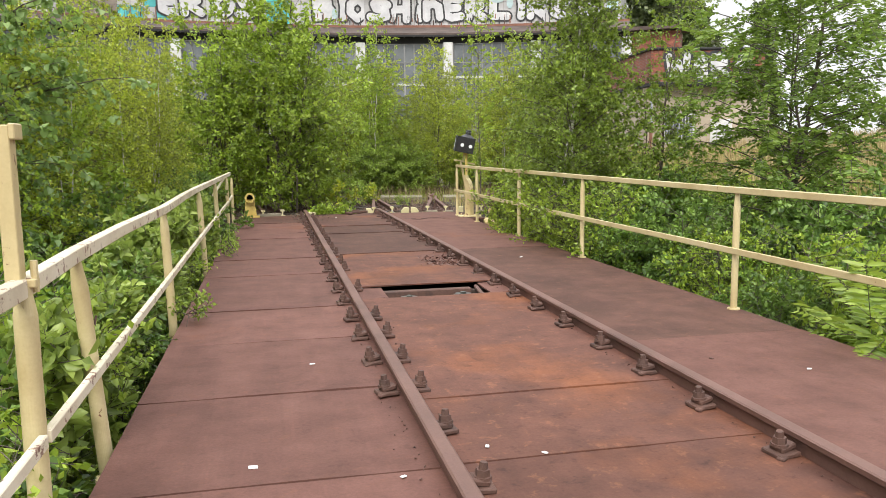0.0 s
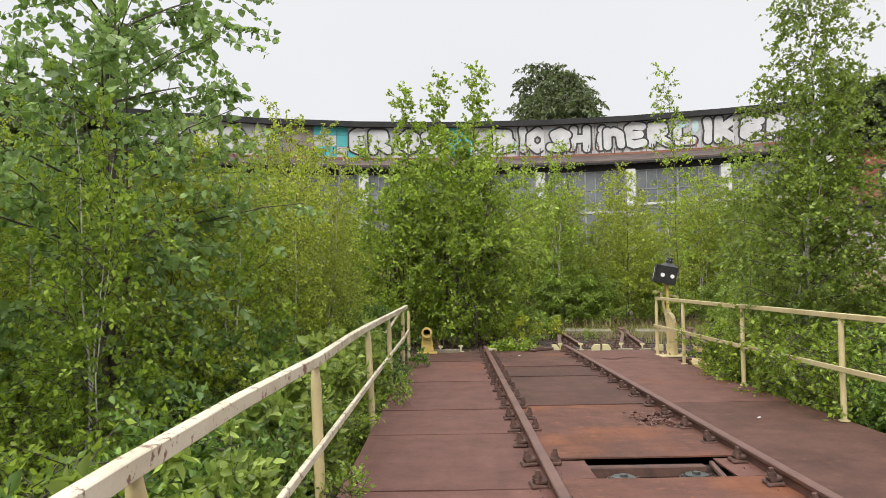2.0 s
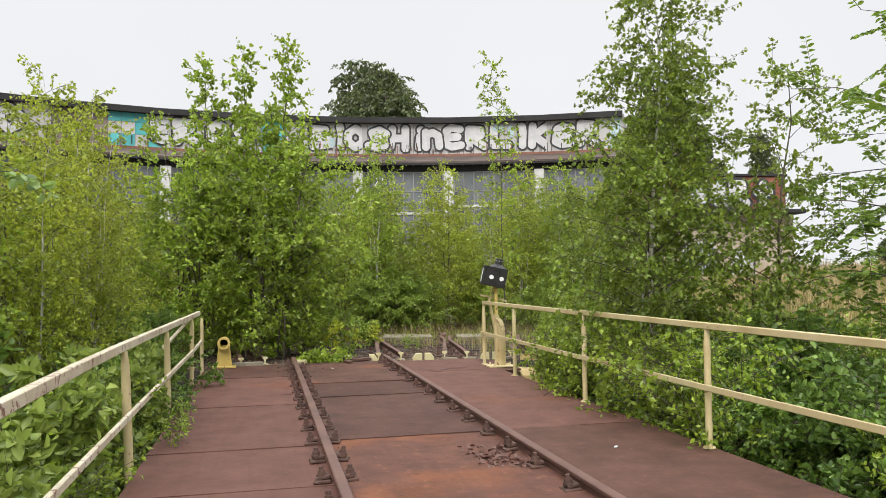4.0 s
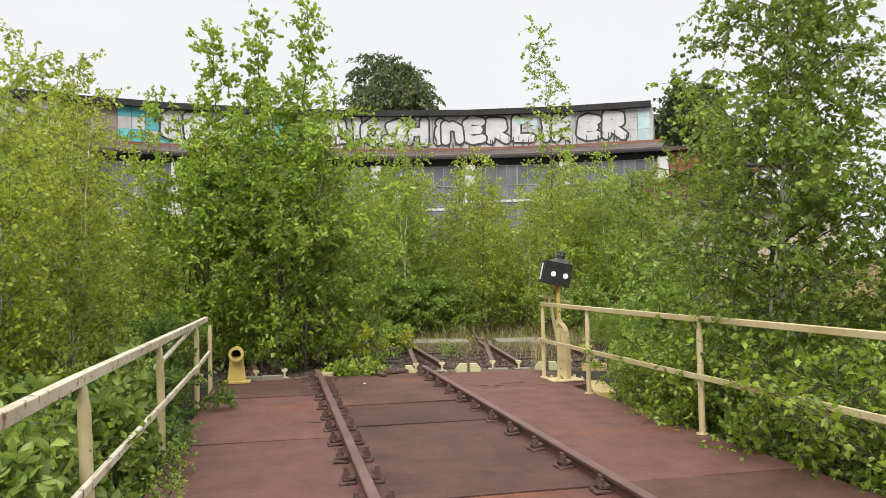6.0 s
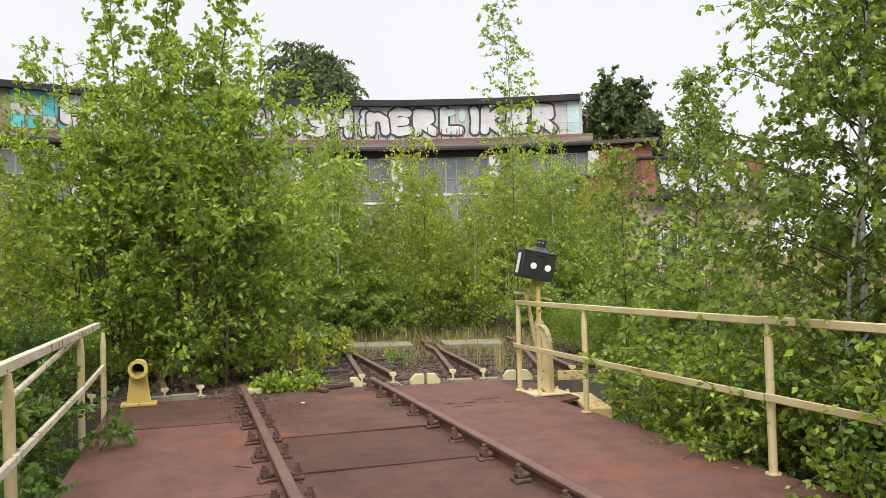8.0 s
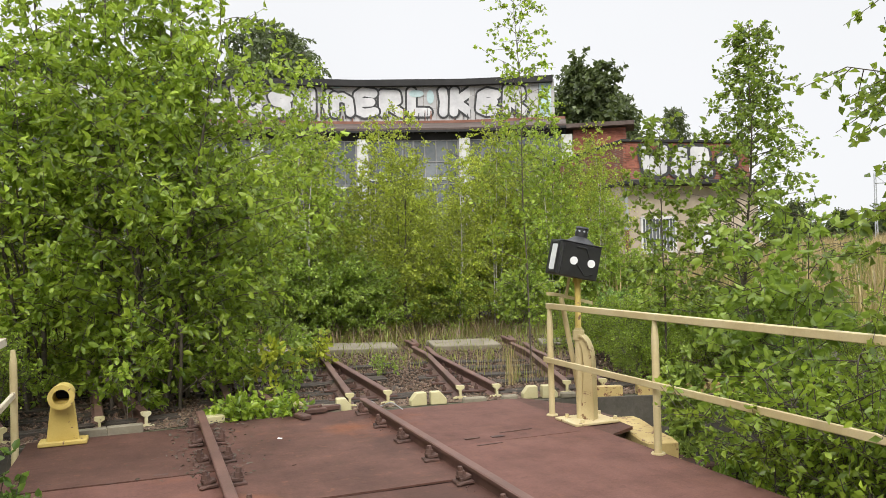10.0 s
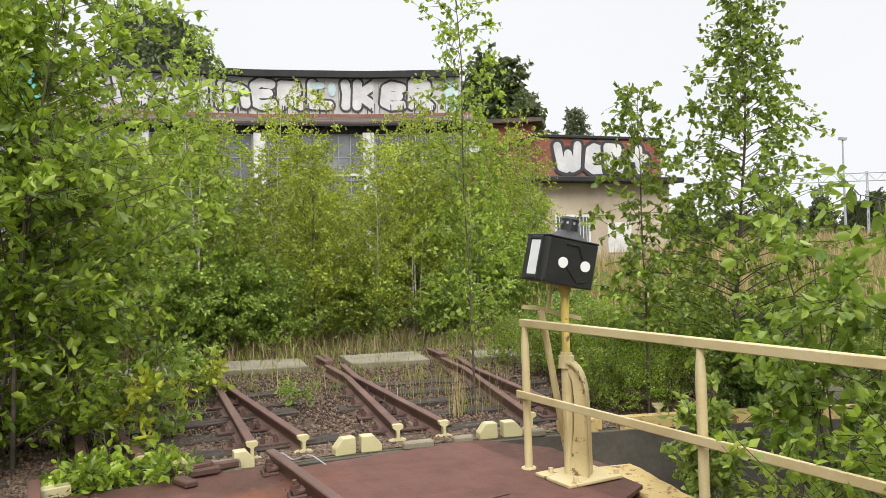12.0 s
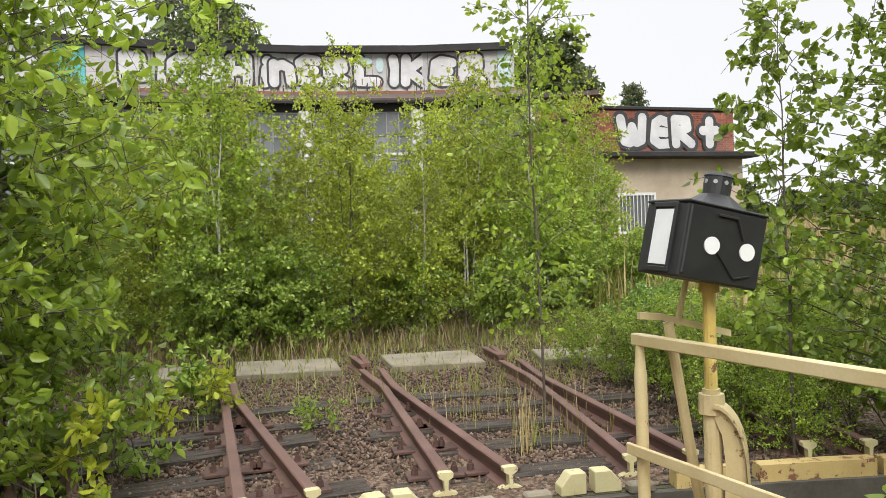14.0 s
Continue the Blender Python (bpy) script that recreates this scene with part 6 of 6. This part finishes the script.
low = plant("birch_bush", "low bushy birch regrowth at the edge of the clearing", "shrub", (2.2, 22.2, -0.06), 1.7, 6, 0.010, 0.25, 0.02, 0.6, 0.4, 66, 8, 10,
            0.06, 0.048, 0.2, 0.6, 0.26, L_LIME, M_BARK, 85, "regrowth before the saplings")
rnd = random.Random(19)
for k in range(9):
    x = -3.0 + 1.5 * k
    y = 22.6 - 0.17 * abs(k - 5) + rnd.uniform(-0.5, 0.7)
    put(low, x + rnd.uniform(-0.2, 0.2), y, ground_height(x, y) - 0.03, rnd.uniform(0, 360), rnd.uniform(0.6, 1.25))
for k, (x, y, sx, sy, sz, rz) in enumerate(((-4.6, 11.2, 0.9, 0.4, 0.35, 20), (-3.7, 12.2, 0.7, 0.35, 0.3, 35), (-5.4, 10.2, 0.8, 0.5, 0.3, -10), (-3.4, 10.8, 0.5, 0.3, 0.22, 60))):
    bm = bmesh.new()
    box(bm, (0, 0, sz / 2), (sx, sy, sz), None, 0.03)
    b = part("concrete_rubble", bm, M_PITCON)
    b.matrix_basis = pose(x, y, PIT_FLOOR - 0.03, 4, -5, rz)
    tagged(b, "broken grey concrete block lying in the pit", "rubble", "rubble in the pit")

# distant trees
big = plant("weeping_birch", "large weeping birch towering behind the roundhouse roof", "tree", (7.9, 66.0, 0), 20.0, 5, 0.3, 0.17, 0.35, 4.6, 0.5, 175, 18, 22,
            0.36, 0.2, 0.8, 0.5, 1.6, L_FAR, M_BARK, 91)
far = plant("lime_tree", "dark rounded tree beyond the annex", "tree", (29.0, 56.0, 0), 14.5, 2, 0.3, 0.06, 0.25, 3.6, 0.55, 120, 16, 18,
            0.4, 0.28, 0.3, 0.45, 1.2, L_FAR, M_BARK, 92)
plant("spruce_tree", "distant dark conifer above the annex roof", "tree", (48.0, 71.0, 0), 15.8, 1, 0.22, 0.01, 0.08, 2.3, 0.05, 170, 9, 16,
      0.28, 0.1, 0.35, 0.05, 0.6, L_FAR, M_BARK, 93)
rnd = random.Random(15)
for k in range(60):
    a = radians(42 + 0.9 * k)
    r = rnd.uniform(120, 165)
    put(far, r * math.sin(a), r * math.cos(a), -1.5, rnd.uniform(0, 360), rnd.uniform(0.5, 0.8), rnd.uniform(0.8, 1.15))
for k in range(16):
    a = radians(-75 + 3.4 * k)
    r = rnd.uniform(30, 44)
    put(far, r * math.sin(a), r * math.cos(a), -0.5, rnd.uniform(0, 360), rnd.uniform(0.5, 0.6))


# ---- grass ----
def grass(name, label, spots, h0, h1, width, mat, seed, bend=0.35):
    rng = np.random.default_rng(seed)
    n = len(spots)
    a = rng.uniform(0, 2 * np.pi, n)
    h = rng.uniform(h0, h1, n)
    lean = np.stack([np.cos(a), np.sin(a), np.zeros(n)], 1) * (h * bend * rng.uniform(0.1, 1.0, n))[:, None]
    side = np.stack([-np.sin(a), np.cos(a), np.zeros(n)], 1) * (width * rng.uniform(0.6, 1.3, n))[:, None]
    up = np.array([[0, 0, 1.0]]) * h[:, None]
    v = np.empty((n, 5, 3))
    v[:, 0], v[:, 1] = spots - side, spots + side
    v[:, 2], v[:, 3] = spots + up * 0.6 + lean * 0.35 + side * 0.7, spots + up * 0.6 + lean * 0.35 - side * 0.7
    v[:, 4] = spots + up * 0.97 + lean
    i = np.arange(n)[:, None] * 5
    t = np.concatenate([i + np.array([[0, 1, 2]]), i + np.array([[0, 2, 3]]), i + np.array([[3, 2, 4]])], 1).reshape(-1, 3)
    return tagged(raw(name, v.reshape(-1, 3), t, mat), label, "grass", kind="stuff")


def scatter(n, x0, x1, y0, y1, seed, keep=None):
    rng = np.random.default_rng(seed)
    p = np.stack([rng.uniform(x0, x1, n), rng.uniform(y0, y1, n), np.zeros(n)], 1)
    if keep is not None:
        p = p[keep(p)]
    p[:, 2] = [ground_height(x, y) for x, y, _ in p]
    return p


outside = lambda p: np.hypot(p[:, 0] - PIT.x, p[:, 1] - PIT.y) > RIM + 0.4
field = lambda p: (p[:, 0] > 7 + 0.05 * p[:, 1]) & outside(p)
grass("dry_grass", "tall dry straw-coloured grass across the field", scatter(52000, 8, 45, 12, 60, 1, lambda p: field(p) & (np.hypot(p[:, 0] - 18, p[:, 1] - 38) > 3)), 0.8, 1.45, 0.012, L_DRY, 2)
grass("dry_grass", "tall dry grass on the far field", scatter(16000, 40, 110, 20, 120, 3), 1.0, 1.8, 0.05, L_DRY, 4)
grass("green_grass", "green grass between the dry stalks of the field", scatter(22000, 8, 30, 12, 40, 5, field), 0.4, 0.95, 0.012, L_GRASS, 6)
grass("dry_grass", "dry grass and weeds below the saplings", scatter(6500, -4, 12, 20.9, 24.0, 7), 0.1, 0.42, 0.007, L_DEAD, 8, 1.5)
grass("green_grass", "low green weeds around the slabs", scatter(15000, -3, 10, 17.6, 25, 9), 0.04, 0.26, 0.007, L_GRASS, 10, 0.9)
pit_spots = scatter(9000, -10, 10, -6, 14.5, 41, lambda p: (np.hypot(p[:, 0] - PIT.x, p[:, 1] - PIT.y) < RIM - 0.3) & (np.abs(p[:, 0]) > 2.3))
pit_spots[:, 2] = PIT_FLOOR - 0.1
grass("pit_weeds", "rank green weeds over the floor of the pit", pit_spots, 0.3, 0.85, 0.012, L_GRASS, 42, 0.6)
rng = np.random.default_rng(6)
tuft = []
for cx, cy, n, s in ((2.72, 15.75, 90, 0.06), (3.05, 15.9, 120, 0.16), (3.0, 16.8, 140, 0.25), (3.6, 16.2, 120, 0.3), (4.0, 15.3, 90, 0.3), (2.6, 16.6, 50, 0.2), (3.6, 17.6, 160, 0.45), (2.3, 17.9, 60, 0.3)):
    q = rng.normal(size=(n, 3)) * s
    q[:, 2] = 0
    tuft.append(q + np.array([[cx, cy, -0.05]]))
grass("dry_grass", "dry grass tufts between the rails", np.concatenate(tuft)[::4], 0.1, 0.5, 0.0022, L_DRY, 12, 0.45)
grass("green_grass", "fresh grass tufts between the rails", np.concatenate(tuft)[::5] + 0.03, 0.06, 0.28, 0.003, L_GRASS, 13, 0.5)

q = rng.normal(size=(12, 3)) * 0.035
q[:, 2] = 0
grass("dry_grass", "tall bleached grass stalks between the rails", q + np.array([[2.72, 15.75, -0.05]]), 0.4, 0.8, 0.003, L_DRY, 14, 0.3)

# ---- ballast ----
def ballast_bed():
    m, nt, b = nodes_of("gritty_ballast_bed")
    v = place_vec(nt)
    vo = nt.nodes.new("ShaderNodeTexVoronoi")
    vo.inputs["Scale"].default_value = 38
    nt.links.new(v, vo.inputs["Vector"])
    n = noise_node(nt, 1.6, 4, 0.6, v)
    hue = nt.nodes.new("ShaderNodeSeparateColor")
    nt.links.new(vo.outputs["Color"], hue.inputs[0])
    c = ramp(nt, hue.outputs[0], [(0.0, (0.055, 0.04, 0.03)), (0.5, (0.135, 0.082, 0.055)), (1.0, (0.23, 0.165, 0.118))])
    moss = ramp(nt, n.outputs["Fac"], [(0.5, (1, 1, 1)), (0.72, (0.55, 0.62, 0.38))])
    nt.links.new(mix_col(nt, 1.0, c.outputs["Color"], moss.outputs["Color"], 'MULTIPLY'), b.inputs["Base Color"])
    b.inputs["Roughness"].default_value = 0.95
    bump(nt, b, vo.outputs["Distance"], 1.0, 0.02)
    return m


bm = bmesh.new()
rows = []
for i in range(13):
    r = RIM + 0.05 + i * 0.66
    row = []
    for k in range(41):
        a = radians(-22 + 1.25 * k)
        x, y = PIT.x + r * math.sin(a), PIT.y + r * math.cos(a)
        lump = 0.02 * noise.noise(Vector((x * 1.7, y * 1.7, 5.0)))
        row.append(bm.verts.new((x, y, max(ground_height(x, y) + 0.006, -0.055 + lump) if i < 10 else ground_height(x, y) + 0.006)))
    rows.append(row)
for r0, r1 in zip(rows, rows[1:]):
    for k in range(40):
        bm.faces.new((r0[k], r1[k], r1[k + 1], r0[k + 1]))
bmesh.ops.recalc_face_normals(bm, faces=bm.faces)
tagged(part("ballast_bed", bm, ballast_bed()), "reddish gravel bed between the fanned tracks", "ballast", kind="structure")

rng = np.random.default_rng(31)
n = 50000
ang = np.radians(rng.uniform(-12, 24, n))
rad = RIM + 0.06 + 6.6 * rng.uniform(0, 1, n) ** 1.25
cen = np.stack([PIT.x + rad * np.sin(ang), PIT.y + rad * np.cos(ang), rng.uniform(-0.06, -0.028, n)], 1)
t0 = np.array([(1, 0.2, 0), (-0.9, 0.3, 0.1), (0, 1, -0.1), (0.1, -0.9, 0.1), (0.2, 0.1, 0.75), (-0.1, 0, -0.7)])
tri = np.array([(4, 0, 2), (4, 2, 1), (4, 1, 3), (4, 3, 0), (5, 2, 0), (5, 1, 2), (5, 3, 1), (5, 0, 3)])
size = rng.uniform(0.008, 0.026, n)
rot = np.linalg.qr(rng.normal(size=(n, 3, 3)))[0]
v = np.einsum('nij,nkj->nki', rot, t0[None] + rng.normal(size=(n, 6, 3)) * 0.16) * size[:, None, None] + cen[:, None]
t = (np.arange(n) * 6)[:, None, None] + tri[None]
tagged(raw("ballast", v.reshape(-1, 3), t.reshape(-1, 3), M_STONE), "reddish brown crushed stone ballast around the sleepers", "ballast", kind="stuff")

# rust scale and dirt along the feet of the bridge rails
n = 900
x = np.where(rng.uniform(0, 1, n) < 0.5, -0.7525, 0.7525) + np.where(rng.uniform(0, 1, n) < 0.5, -1, 1) * (0.068 + 0.05 * rng.exponential(0.5, n))
cen = np.stack([x, rng.uniform(-3, END_Y - 0.1, n), np.full(n, 0.006)], 1)
size = rng.uniform(0.003, 0.010, n)
rot = np.linalg.qr(rng.normal(size=(n, 3, 3)))[0]
v = np.einsum('nij,kj->nki', rot, t0 * np.array([[1, 0.8, 0.4]])) * size[:, None, None] + cen[:, None]
t = (np.arange(n) * 6)[:, None, None] + tri[None]
tagged(raw("rust_scale", v.reshape(-1, 3), t.reshape(-1, 3), M_BOLT), "dark rust flakes and dirt along the rail feet", "debris", kind="stuff")

n = 150
cen = np.stack([0.5 + 0.11 * rng.normal(size=n), 7.45 + 0.2 * rng.normal(size=n), np.full(n, 0.012)], 1)
axis = rng.normal(size=(n, 3)) * np.array([[1, 1, 0.3]])
axis /= np.linalg.norm(axis, axis=1, keepdims=True)
tagged(raw("rust_curls", *leaf_cloud(cen, axis, 0.06, 0.03, rng, 0.35), M_RAIL), "curled rust flakes heaped beside the rail", "debris", kind="stuff")

# worn slots and gouges in the deck plates
for x, y, sx, sy, rz in ((1.19, 13.3, 0.13, 0.035, 4), (1.40, 13.27, 0.11, 0.05, 0), (1.24, 13.06, 0.22, 0.02, 3), (1.62, 13.39, 0.3, 0.014, 4), (-1.75, 13.33, 0.24, 0.016, -2), (-1.12, 13.26, 0.1, 0.04, 0), (-1.4, 13.2, 0.12, 0.035, 5), (-0.96, 11.38, 0.16, 0.014, -40), (-0.5, 1.2, 0.3, 0.01, 8)):
    bm = bmesh.new()
    box(bm, (0, 0, 0), (sx, sy, 0.004), None, 0.0015)
    b = part("gouge", bm, M_BOLT, bridge)
    b.matrix_basis = pose(x, y, 0.0055, 0, 0, rz)

# dead leaves and twigs caught by the rail at the deck end
n = 520
along = END_Y + 0.25 - 2.2 * rng.uniform(0, 1, n) ** 1.6
bed = np.stack([-0.7525 + np.where(rng.uniform(0, 1, n) < 0.55, -1, 1) * (0.07 + 0.11 * rng.exponential(0.8, n)), along, rng.uniform(0.006, 0.02, n)], 1)
axis = rng.normal(size=(n, 3)) * np.array([[1, 1, 0.15]])
axis /= np.linalg.norm(axis, axis=1, keepdims=True)
tagged(raw("dead_leaves", *leaf_cloud(bed, axis, 0.036, 0.012, rng, 0.2), M_BARK), "brown dead leaves and twigs heaped against the rail", "leaf litter", kind="stuff")

# litter on the deck
for k, (x, y, s, mat) in enumerate(((-1.52, 1.86, 0.03, M_WHITE), (-0.93, 1.62, 0.02, M_WHITE), (-0.52, 1.85, 0.022, M_WHITE), (-0.3, 1.72, 0.022, M_WHITE), (1.62, 2.55, 0.02, M_WHITE), (-1.2, 3.4, 0.025, M_WHITE), (1.5, 7.6, 0.03, M_WHITE), (1.72, 1.5, 0.02, M_BOLT), (1.2, 2.9, 0.02, M_BOLT), (-0.2, 14.0, 0.03, M_WHITE))):
    bm = bmesh.new()
    box(bm, (0, 0, 0), (s * 1.3, s * 0.8, 0.006), None, 0.002)
    b = part("litter", bm, mat)
    b.matrix_basis = pose(x, y, 0.007, 3, 4, 37 * k)
    tagged(b, "small pale paint flake lying on the deck" if mat is M_WHITE else "small dark rust flake on the deck", "litter", "flakes on the deck")
